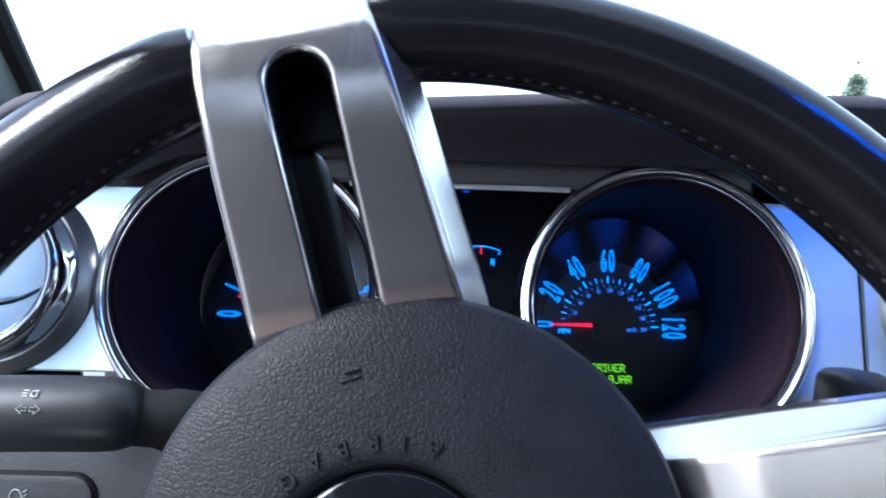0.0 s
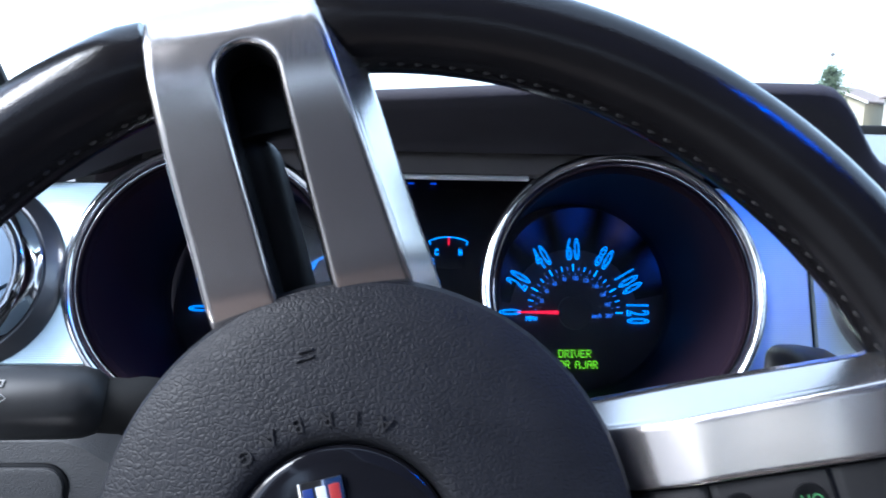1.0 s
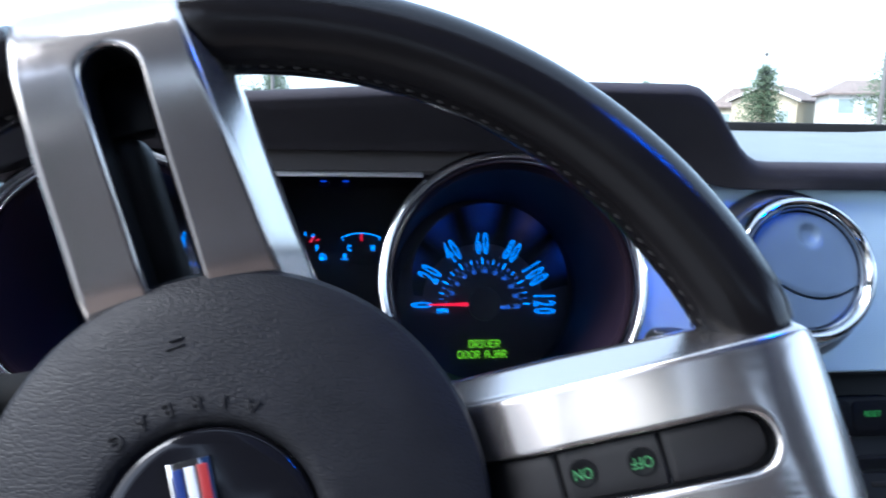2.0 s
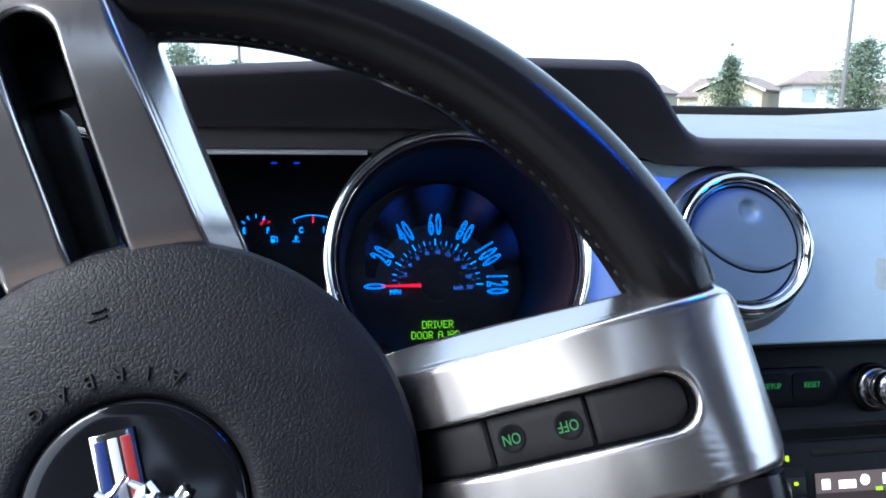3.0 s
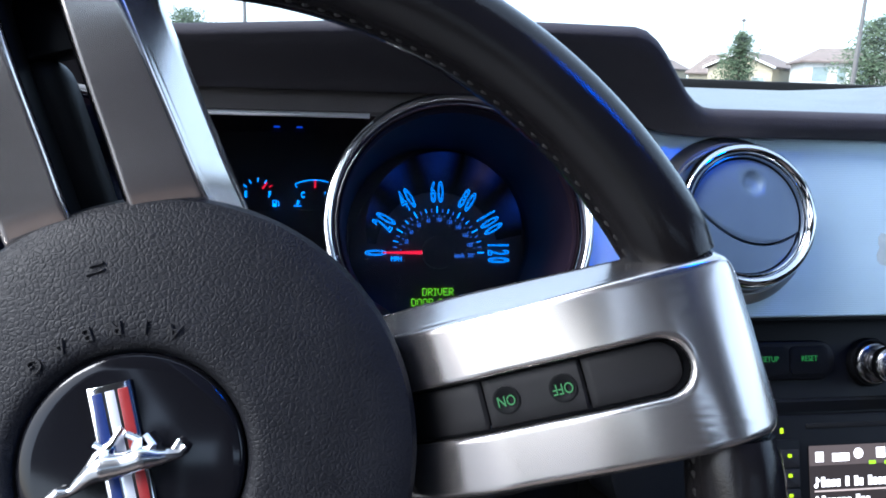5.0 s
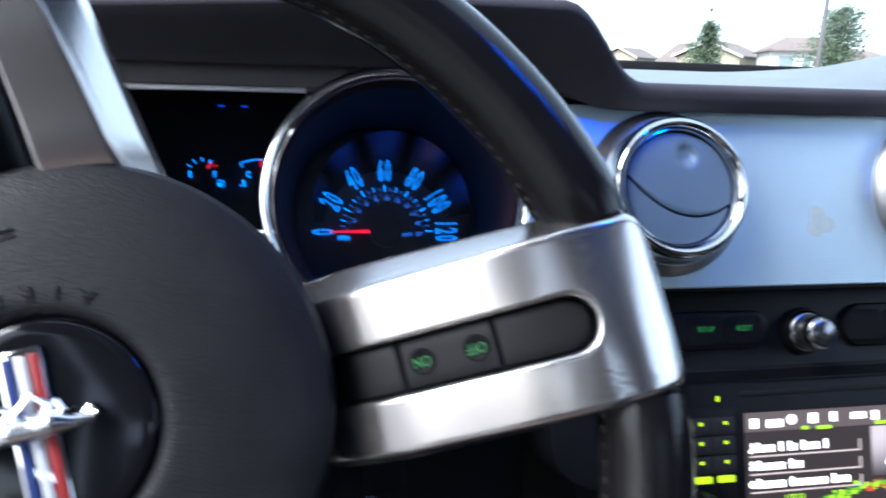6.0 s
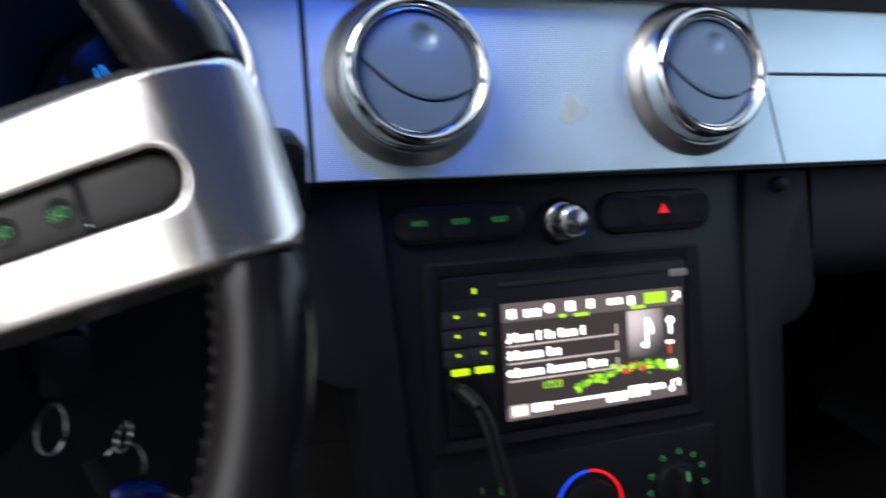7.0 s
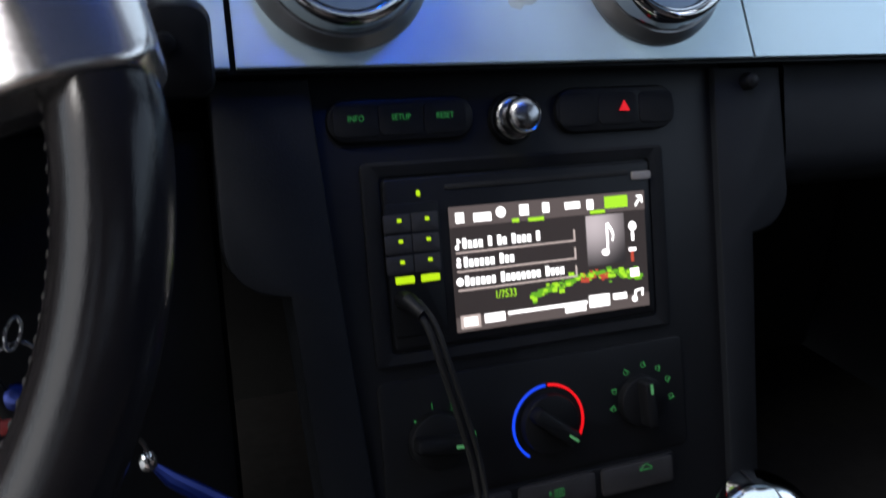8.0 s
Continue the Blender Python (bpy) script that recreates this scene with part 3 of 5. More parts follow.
# ---------------------------------------------------------------- ribbed aluminium trim
K = math.hypot(1, 0.36)


def trim_strip(columns, thick=0.004, lean=lambda x, h: x):
    """A plate made of columns (x, low, high) on the trim face; lean slants its columns."""
    b = nb()
    loops = []
    for x, lo, hi in columns:
        l, h = (lo - 0.83) * K, (hi - 0.83) * K
        loops.append([(lean(x, y), y, z) for y, z in ((l, -thick), (l, -0.0008), (l + 0.0008, 0), (h - 0.0008, 0), (h, -0.0008), (h, -thick))])
    loft(b, loops, cap_first=True, cap_last=True)
    return b


trim = thing("cluster_trim", "ribbed aluminium dash trim round the gauges", "dash trim", dp(0, 0.83))
RING_R = (0.3110, 0.8790, 0.0810)
RING_L = (0.0800, 0.8830, 0.0780)


def ring_cut(x, ring, sign):
    cx, cz, r = ring
    d = (r - 0.002) ** 2 - (x - cx) ** 2
    return cz + sign * math.sqrt(max(d, 0.0)) / K


cols_l, cols_r = [], []
for i in range(41):
    x = -0.20 + (RING_L[0] - RING_L[2] + 0.002 + 0.20) * i / 40
    cols_l.append((x, 0.8385, 0.934))
part("plate", trim_strip(cols_l), M_BRUSH, trim)
up, lo = [], []
for i in range(25):
    x = RING_L[0] - RING_L[2] + 0.002 + 0.04 * i / 24
    u, l = ring_cut(x, RING_L, 1), ring_cut(x, RING_L, -1)
    if u < 0.933:
        up.append((x, u, 0.934))
        if l > 0.840:
            lo.append((x, 0.8385, l))
part("upper_plate", trim_strip(up), M_BRUSH, trim)
part("lower_plate", trim_strip(lo), M_BRUSH, trim)
for i in range(30):
    x = 0.330 + (RING_R[0] + RING_R[2] - 0.002 - 0.330) * i / 29
    u, l = ring_cut(x, RING_R, 1), ring_cut(x, RING_R, -1)
    cols_r.append((x, 0.8245, max(l, 0.8250), u))
part("corner_plate", trim_strip([(x, l, h) for x, l, h, _ in cols_r if h > l + 0.001]), M_BRUSH, trim)
part("upper_corner_plate", trim_strip([(x, u, 0.936) for x, _, _, u in cols_r if u < 0.935]), M_BRUSH, trim)
part("plate", trim_strip([(RING_R[0] + RING_R[2] - 0.002 + (0.4180 - RING_R[0] - RING_R[2] + 0.002) * i / 8, 0.8245, 0.936) for i in range(9)]), M_BRUSH, trim)

ctrim = thing("centre_trim", "ribbed aluminium centre dash trim with a faint sticky mark", "dash trim", dp(0, 0.83))

def seam_lean(x, h):
    """The seam before the passenger leans outwards towards its foot."""
    return x + smoothstep(0.70, 0.752, x) * (1 - smoothstep(0.756, 0.83, x)) * (0.0105 - 0.200 * (h + 0.0055))


part("plate", trim_strip([(0.4215 + 0.3305 * i / 30, 0.8245, 0.936) for i in range(31)], lean=seam_lean), M_BRUSH, ctrim)
rnd = random.Random(4)
blot = [(0.5925 + 0.0085 * (1 + 0.25 * math.cos(3 * a + 0.6) + 0.18 * rnd.random()) * math.cos(a), 0.036 + 0.0090 * (1 + 0.25 * math.cos(3 * a + 0.6) + 0.2 * rnd.random()) * math.sin(a)) for a in [2 * math.pi * i / 22 for i in range(22)]]
part("residue", loft(nb(), [at_z(blot, 0.0), at_z(inset(blot, 0.0006), 0.00012)], cap_last=True), M_SMUDGE, ctrim, "dull olive adhesive mark")
ptrim = thing("passenger_trim", "ribbed aluminium passenger dash trim in two strips", "dash trim", dp(0, 0.83))
part("lower_plate", trim_strip([(0.754 + 0.63 * i / 20, 0.8245, 0.8860) for i in range(21)], lean=seam_lean), M_BRUSH, ptrim)
part("upper_plate", trim_strip([(0.754 + 0.63 * i / 20, 0.8875, 0.936) for i in range(21)], lean=seam_lean), M_BRUSH, ptrim)
solid("trim_backing", loft(nb(), [[(x, y, z) for x in (0.40, 1.39)] for y, z in ((0.66, 0.945), (0.618, 0.934), (0.579, 0.8205), (0.66, 0.80))], closed=False), M_BLACK, "black backing behind the dash trim", "backing", kind="structure")


# ---------------------------------------------------------------- air vents
def vent(x, z, turn, label):
    v = thing("air_vent", label, "air vent", dp(x, z) @ rz(turn), "round dash vents")
    part("housing", lathe(nb(), [(0.0535, -0.004), (0.0535, 0.0010), (0.0528, 0.0028), (0.0508, 0.0052), (0.0488, 0.0078), (0.0474, 0.0098), (0.0462, 0.0098)]), M_COLLAR, v, "satin grey outer collar")
    part("barrel", lathe(nb(), [(0.0466, 0.0085), (0.0456, 0.0110), (0.0449, 0.0150), (0.0445, 0.0190), (0.0440, 0.0218), (0.0431, 0.0241), (0.0418, 0.0254), (0.0402, 0.0257), (0.0387, 0.0247), (0.0376, 0.0230), (0.0369, 0.0205)]), M_BARREL, v, "polished chrome barrel with a rounded front")
    part("inner_lip", lathe(nb(), [(0.0371, 0.0208), (0.0367, 0.0222), (0.0361, 0.0223), (0.0356, 0.0212), (0.0355, 0.016), (0.0354, 0.008)]), M_CHROME_SATIN, v, "thin bright lip")
    R = 0.0354

    def curve(s):       # right to left
        x0, y0, x1, y1 = 0.0335, -0.0100, -0.0341, 0.0086
        px, py = x0 + (x1 - x0) * s, y0 + (y1 - y0) * s
        return px, py - 0.062 * s * (1 - s)

    a0, a1 = math.atan2(-0.0100, 0.0335), math.atan2(0.0086, -0.0341)

    def flap(upper, dim):
        b = nb()
        rows = []
        n, m = 44, 26
        for j in range(m + 1):
            k = j / m
            row = []
            for i in range(n + 1):
                s = i / n
                cx, cy = curve(s)
                a = a0 + (a1 - a0) * s if upper else a0 - (2 * math.pi - (a1 - a0)) * s
                ax, ay = (R - 0.0007) * math.cos(a), (R - 0.0007) * math.sin(a)
                g = 0.0007 if upper else -0.0007
                px, py = cx + (ax - cx) * k, cy + g * (1 - k) + (ay - cy) * k
                zz = 0.0200 + (0.0008 if upper else -0.0004)
                zz -= 0.0016 * ((px * px + py * py) / R ** 2) ** 2
                if dim:
                    d = math.hypot(px - dim[0], py - dim[1])
                    zz -= 0.0030 * (1 - smoothstep(0.0030, 0.0085, d))
                if j == 0:
                    zz -= 0.0007
                row.append((px, py, zz))
            rows.append(row)
        rows.insert(0, [(x, y, z - 0.006) for x, y, z in rows[0]])
        return loft(b, rows, closed=False)

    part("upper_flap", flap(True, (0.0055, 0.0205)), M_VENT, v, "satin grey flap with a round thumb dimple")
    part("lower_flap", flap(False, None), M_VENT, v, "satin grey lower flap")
    part("throat", lathe(nb(), [(0.0353, -0.003), (0.0353, 0.010), (0.0001, 0.010)], 32), M_BLACK, v)
    return v


M_CHROME_SATIN = node_mat("satin_chrome", (0.55, 0.56, 0.58), 0.14, 1.0, 40, 0.04)
M_BARREL = node_mat("polished_dark_chrome", (0.50, 0.51, 0.53), 0.06, 1.0, 30, 0.04)
M_COLLAR = node_mat("satin_collar", (0.20, 0.20, 0.205), 0.36, 0.9, 50, 0.06, fine=0.03, fine_scale=1200)
M_CHROME_DARK = node_mat("smoked_chrome", (0.27, 0.27, 0.28), 0.24, 1.0, 50, 0.05)
vent(0.4822, 0.8818, 0, "round chrome-ringed dash vent with closed satin flaps")
vent(0.6880, 0.8826, 0, "round chrome-ringed dash vent with closed satin flaps")
vent(-0.0505, 0.8850, 4, "round chrome-ringed vent beside the gauges")


# ---------------------------------------------------------------- front seats behind the viewpoint
M_SEAT = node_mat("seat_leather", (0.085, 0.062, 0.050), 0.55, 0, 20, 0.15, 0.3, 500, "GRAIN")


def seat(x):
    s = thing("front_seat", "brown leather front seat with a headrest", "car seat", tr(x, -0.33, 0.27), "front seats")
    b = nb()
    loft(b, [at_z(rr(-0.25, 0.25, -0.12, 0.42, 0.06), z) for z in (0.0, 0.10)] + [at_z(rr(-0.24, 0.24, -0.11, 0.41, 0.06), 0.14)], cap_first=True, cap_last=True)
    part("cushion", b, M_SEAT, s)
    b = nb()
    loft(b, [[(px_, -0.12 - 0.22 * k + py_ * 0.6, 0.12 + 0.60 * k) for px_, py_ in rr(-0.24 + 0.03 * k, 0.24 - 0.03 * k, -0.09, 0.09, 0.06)] for k in (0, 0.25, 0.5, 0.75, 0.95, 1.0)], cap_first=True, cap_last=True)
    part("backrest", b, M_SEAT, s)
    part("headrest", box(nb(), 0.26, 0.10, 0.17, tr(0, -0.36, 0.80), 0.03, 3), M_SEAT, s)
    for dx in (-0.06, 0.06):
        part("headrest_post", tube(nb(), [(dx, -0.35, 0.66), (dx, -0.36, 0.74)], 0.006, 8), M_CHROME_DARK, s)
    return s


seat(0.183)
seat(2 * CX - 0.183)
# ---------------------------------------------------------------- instrument cluster
cluster = thing("instrument_cluster", "deep-set instrument cluster with blue lit dials", "instrument cluster", tr(0, 0, 0))


def oval_ring(ring, name):
    """The chrome bezel of a gauge well, on the trim face."""
    cx, cz, r = ring
    m = dp(cx, cz) @ Matrix.Diagonal((1, 0.99, 1, 1))
    ring_ob = part(name, lathe(nb(), [(r + 0.0005, -0.004), (r + 0.0004, 0.0022), (r - 0.0003, 0.0042), (r - 0.0014, 0.0055), (r - 0.0028, 0.0059), (r - 0.0042, 0.0053), (r - 0.0052, 0.0041), (r - 0.0057, 0.0024)], 96), M_BEZEL, cluster, "rounded chrome gauge bezel", m)
    part("groove", lathe(nb(), [(r - 0.0055, 0.0027), (r - 0.0066, 0.0020)], 96), M_WELL, ring_ob, "black groove inside the bezel")
    part("inner_line", lathe(nb(), [(r - 0.0065, 0.0016), (r - 0.0069, 0.0027), (r - 0.0075, 0.0029), (r - 0.0081, 0.0020), (r - 0.0083, 0.0006)], 96), M_BEZEL, ring_ob, "thin inner chrome line")
    part("inner_wall", lathe(nb(), [(r - 0.0082, 0.0008), (r - 0.0090, -0.002), (r - 0.0098, -0.008)], 96), M_WELL, ring_ob, "black inner wall of the bezel")
    return ring_ob


oval_ring(RING_R, "speedometer_bezel")
oval_ring(RING_L, "tachometer_bezel")


def well(ring, dial_c):
    cx, cz, r = ring
    f0, f1 = dp(cx, cz), dl(*dial_c)
    b = nb()
    r -= 0.0096
    n = 72
    loops = []
    for k in range(9):
        t = k / 8
        lp = []
        for i in range(n):
            a = 2 * math.pi * i / n
            p = (f0 @ Vector((r * math.cos(a), r * math.sin(a), 0))).lerp(f1 @ Vector((0.074 * math.cos(a), 0.074 * math.sin(a), -0.002)), t)
            lp.append(tuple(p))
        loops.append(lp)
    loft(b, loops)
    return b


DIAL_R = (0.3200, 0.8375)
DIAL_L = (0.0808, 0.8385)
part("speedometer_well", well(RING_R, DIAL_R), M_WELL, cluster, "deep black gauge well")
part("tachometer_well", well(RING_L, DIAL_L), M_WELL, cluster, "deep black gauge well")
b = nb()
slab(b, rr(-0.06, 0.44, -0.10, 0.145, 0.01), -0.006, -0.003)
part("dial_plate", b, M_FACE, cluster, "black dial plate", dl(0, 0.8331))
lens = part("cover_lens", slab(nb(), rr(-0.02, 0.40, -0.08, 0.085, 0.01), 0.0150, 0.0158), LENS, cluster, "clear plastic cover lens", dl(0, 0.8331))
lens.visible_shadow = False


def numeral(text, r, ang, height, parent, mat=None, narrow=0.5, stroke=0.00038, c=(0, 0), z=0.0006, upright=False):
    """The digits of one number, side by side, tops away from the middle of the dial."""
    a = radians(ang)
    m = tr(c[0] + r * math.cos(a), c[1] + r * math.sin(a), z) @ rz(0 if upright else ang - 90)
    step = height * 1.42 * 0.63 * narrow
    for i, ch in enumerate(text):
        part("numeral", lettering(ch, height, narrow, stroke), mat or G_BLUE, parent, "", m @ tr((i - (len(text) - 1) / 2) * step, 0, 0), smooth=False)


def tick(r0, r1, w, ang, parent, mat, z=0.0004, name="tick"):
    b = nb()
    box(b, r1 - r0, w, 0.0004, tr((r0 + r1) / 2, 0, 0))
    return part(name, b, mat, parent, "", rz(ang) @ tr(0, 0, z), smooth=False)


# speedometer
sp = part("speedometer_face", lathe(nb(), [(0.072, -0.0022), (0.0715, -0.0012), (0.0001, -0.0012)], 72), M_FACE, cluster, "black speedometer face with outlined blue numerals", dl(0.3200, 0.8248))
for i in range(7):
    numeral(str(20 * i), 0.0495, 180 - 30.0 * i, 0.0172, sp, narrow=0.40)
for i in range(25):
    ang = 180 - 30.0 * i / 4
    tick(0.0335 if i % 4 else 0.0330, 0.0365 if i % 2 else (0.0375 if i % 4 else 0.0385), 0.0009 if i % 4 == 0 else 0.0006, ang, sp, G_BLUE if i % 2 == 0 else G_TICK)
for i in range(1, 11):
    numeral(str(20 * i), 0.0272, 179 - 18.4 * i, 0.0034, sp, G_TICK, 0.55, 0.0, z=0.0004, upright=True)
for i in range(21):
    tick(0.0300, 0.0312, 0.0005, 176 - 8.9 * i, sp, G_TICK)
part("legend", lettering("MPH", 0.0040, 0.8), G_BLUE, sp, "", tr(-0.0340, -0.0052, 0.0004), smooth=False)
part("legend", lettering("km/h", 0.0036, 0.8), G_TICK, sp, "", tr(0.0178, -0.0025, 0.0004), smooth=False)


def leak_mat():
    """Backlight round the numerals, painted as emission on a sheet: soft blue lobes, one a numeral, one of them paler.
    """
    m = glow_mat("dial_painted_glow", (0.02, 0.11, 0.85), 0.0)
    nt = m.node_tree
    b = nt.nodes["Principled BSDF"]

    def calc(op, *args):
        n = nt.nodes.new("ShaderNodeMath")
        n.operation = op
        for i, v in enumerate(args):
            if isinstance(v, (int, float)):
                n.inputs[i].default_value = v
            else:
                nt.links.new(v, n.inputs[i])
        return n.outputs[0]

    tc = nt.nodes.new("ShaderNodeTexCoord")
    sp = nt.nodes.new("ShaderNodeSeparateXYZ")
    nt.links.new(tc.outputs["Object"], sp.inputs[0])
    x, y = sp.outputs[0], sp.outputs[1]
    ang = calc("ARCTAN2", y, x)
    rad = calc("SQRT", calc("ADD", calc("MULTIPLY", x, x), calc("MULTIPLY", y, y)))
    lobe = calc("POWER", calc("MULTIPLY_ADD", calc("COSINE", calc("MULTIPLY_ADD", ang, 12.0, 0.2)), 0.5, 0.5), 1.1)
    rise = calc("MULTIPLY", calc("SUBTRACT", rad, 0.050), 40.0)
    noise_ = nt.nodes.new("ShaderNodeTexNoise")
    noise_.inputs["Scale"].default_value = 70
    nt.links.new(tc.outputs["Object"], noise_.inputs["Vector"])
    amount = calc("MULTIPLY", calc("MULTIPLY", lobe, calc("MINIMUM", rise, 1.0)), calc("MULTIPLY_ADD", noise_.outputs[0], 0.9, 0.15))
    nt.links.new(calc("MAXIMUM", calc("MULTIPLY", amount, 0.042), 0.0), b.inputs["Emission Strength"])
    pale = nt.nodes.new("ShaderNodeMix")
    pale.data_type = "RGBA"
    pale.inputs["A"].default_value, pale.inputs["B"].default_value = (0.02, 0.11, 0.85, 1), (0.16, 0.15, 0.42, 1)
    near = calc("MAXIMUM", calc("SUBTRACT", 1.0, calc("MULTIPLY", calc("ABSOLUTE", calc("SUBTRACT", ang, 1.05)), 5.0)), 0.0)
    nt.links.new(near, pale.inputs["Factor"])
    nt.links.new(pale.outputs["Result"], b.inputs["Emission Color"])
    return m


# self-glowing sheet in place of light spilled beyond the numerals
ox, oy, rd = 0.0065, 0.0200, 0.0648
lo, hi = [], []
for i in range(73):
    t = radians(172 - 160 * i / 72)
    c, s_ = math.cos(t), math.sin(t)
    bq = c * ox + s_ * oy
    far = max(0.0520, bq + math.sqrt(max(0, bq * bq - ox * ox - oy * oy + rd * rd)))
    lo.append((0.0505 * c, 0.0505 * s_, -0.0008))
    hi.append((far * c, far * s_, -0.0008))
part("painted_glow", loft(nb(), [lo, hi], closed=False), leak_mat(), sp, "faint blue glow painted round the numerals", smooth=False)
needle = part("needle", loft(nb(), [at_z(((-0.046, -0.0006), (-0.013, -0.0016), (-0.013, 0.0016), (-0.046, 0.0006)), 0.0030), at_z(((-0.046, -0.0004), (-0.013, -0.0012), (-0.013, 0.0012), (-0.046, 0.0004)), 0.0040)], cap_first=True, cap_last=True), G_RED, sp, "red lit needle at zero", tr(0.001, -0.0002, 0), smooth=False)
part("hub_cap", lathe(nb(), [(0.0135, -0.001), (0.0132, 0.005), (0.0115, 0.0062), (0.0001, 0.0064)], 40), M_FACE, sp)
GLYPHS = {
    "D": ("1111.", "1...1", "1...1", "1...1", "1...1", "1...1", "1111."),
    "R": ("1111.", "1...1", "1...1", "1111.", "1.1..", "1..1.", "1...1"),
    "I": ("111", ".1.", ".1.", ".1.", ".1.", ".1.", "111"),
    "V": ("1...1", "1...1", "1...1", "1...1", "1...1", ".1.1.", "..1.."),
    "E": ("11111", "1....", "1....", "1111.", "1....", "1....", "11111"),
    "O": (".111.", "1...1", "1...1", "1...1", "1...1", "1...1", ".111."),
    "A": (".111.", "1...1", "1...1", "11111", "1...1", "1...1", "1...1"),
    "J": ("....1", "....1", "....1", "....1", "....1", "1...1", ".111."),
}


def dot_word(text, x, y, pitch=0.00078):
    """A line of the dot-matrix display, each letter a mesh of small lit dots."""
    widths = [len(GLYPHS[c][0]) + 1 if c != " " else 4 for c in text]
    left = x - sum(widths) * pitch / 2
    for c, w in zip(text, widths):
        if c != " ":
            b = nb()
            for j, row in enumerate(GLYPHS[c]):
                for i, on in enumerate(row):
                    if on == "1":
                        box(b, pitch * 0.80, pitch * 0.90, 0.0003, tr(left + (i + 0.5) * pitch, y + (3 - j) * pitch * 1.12, 0.0004))
            part("message_letter", b, G_MSG, sp, "green dot-matrix letter", smooth=False)
        left += w * pitch


dot_word("DRIVER", 0.0000, -0.0320)
dot_word("DOOR AJAR", -0.0020, -0.0404)

# tachometer
tc = part("tachometer_face", lathe(nb(), [(0.072, -0.0022), (0.0715, -0.0012), (0.0001, -0.0012)], 72), M_FACE, cluster, "black tachometer face with outlined blue numerals", dl(0.0808, 0.8255))
for i in range(9):
    numeral(str(i), 0.0495, 180 - 22.5 * i, 0.0172, tc, narrow=0.40)
for i in range(33):
    tick(0.0335, 0.0365 if i % 4 else 0.0385, 0.0007, 181 - 22.7 * i / 4, tc, G_TICK)
part("needle", loft(nb(), [at_z(((-0.046, -0.0006), (-0.013, -0.0016), (-0.013, 0.0016), (-0.046, 0.0006)), 0.0030), at_z(((-0.046, -0.0004), (-0.013, -0.0012), (-0.013, 0.0012), (-0.046, 0.0004)), 0.0040)], cap_first=True, cap_last=True), G_RED, tc, "red lit needle", rz(-17), smooth=False)
part("hub_cap", lathe(nb(), [(0.0135, -0.001), (0.0132, 0.005), (0.0115, 0.0062), (0.0001, 0.0064)], 40), M_FACE, tc)

# small gauges between the dials
def small_gauge(x, z, marks, needle_ang, arc, name, label):
    g = part(name, slab(nb(), rr(-0.0125, 0.0125, -0.012, 0.014, 0.003), -0.001, -0.0004, 0.0002), M_FACE, cluster, label, dl(x, z))
    for txt, mx in marks:
        part("legend", lettering(txt, 0.0046, 0.62, 0.00028), G_BLUE, g, "", tr(mx, 0.0005, 0.0003), smooth=False)
    if arc:
        part("arc", tube(nb(), [(0.0352 * math.cos(radians(a)), -0.0223 + 0.0352 * math.sin(radians(a)), 0.0004) for a in range(64, 118, 4)], 0.00035, 5), G_BLUE, g)
        for a in (40, 140):
            part("tick", box(nb(), 0.0028, 0.0006, 0.0004), G_BLUE, g, "", tr(0, -0.0223, 0.0004) @ rz(90 + (a - 90) * 0.52) @ tr(0.0335, 0, 0), smooth=False)
    else:
        for a in (35, 60, 90, 120, 145):
            part("tick", box(nb(), 0.0030, 0.0008, 0.0004), G_BLUE if a > 50 else G_RED, g, "", tr(0, 0.0005, 0.0004) @ rz(a) @ tr(0.0120, 0, 0), smooth=False)
    part("needle", box(nb(), 0.0062, 0.0013, 0.0005), G_RED, g, "", tr(0, 0.0, 0.0006) @ rz(needle_ang) @ tr(0.0095, 0, 0), smooth=False)
    if arc:
        sym = part("symbol", tube(nb(), [(0, 0.0026, 0.0003), (0, 0.0008, 0.0003), (0, -0.0008, 0.0003)], [0.0005, 0.0005, 0.0009], 8), G_BLUE, g, "", tr(-0.0135, -0.0065, 0.0001), smooth=False)
        for k in range(2):
            part("symbol_detail", box(nb(), 0.0016, 0.0005, 0.0003), G_BLUE, sym, "", tr(0.0012, 0.0020 - 0.0014 * k, 0.0003), smooth=False)
        for k in (-1, 0, 1):
            part("symbol_foot", tube(nb(), [(k * 0.0020 - 0.0010, -0.0022, 0.0003), (k * 0.0020, -0.0017, 0.0003), (k * 0.0020 + 0.0010, -0.0022, 0.0003)], 0.00028, 5), G_BLUE, sym, smooth=False)
        return g
    sym = part("symbol", slab(nb(), rr(-0.0020, 0.0012, -0.0026, 0.0026, 0.0004, 1), 0, 0.0003, 0.0001), G_BLUE, g, "", tr(0.0136, -0.0065, 0.0001), smooth=False)
    part("symbol_detail", box(nb(), 0.0020, 0.0018, 0.0003), M_FACE, sym, "", tr(-0.0004, 0.0010, 0.0003), smooth=False)
    part("symbol_foot", tube(nb(), [(0.0018, 0.0020, 0.0002), (0.0028, 0.0008, 0.0002), (0.0028, -0.0024, 0.0002)], 0.0003, 5), G_BLUE, sym)
    return g


small_gauge(0.1762, 0.8682, (("E", -0.0093), ("F", 0.0092)), 55, False, "fuel_gauge", "blue lit fuel gauge")
small_gauge(0.2208, 0.8682, (("C", -0.0094), ("H", 0.0095)), 88, True, "temperature_gauge", "blue lit temperature gauge")
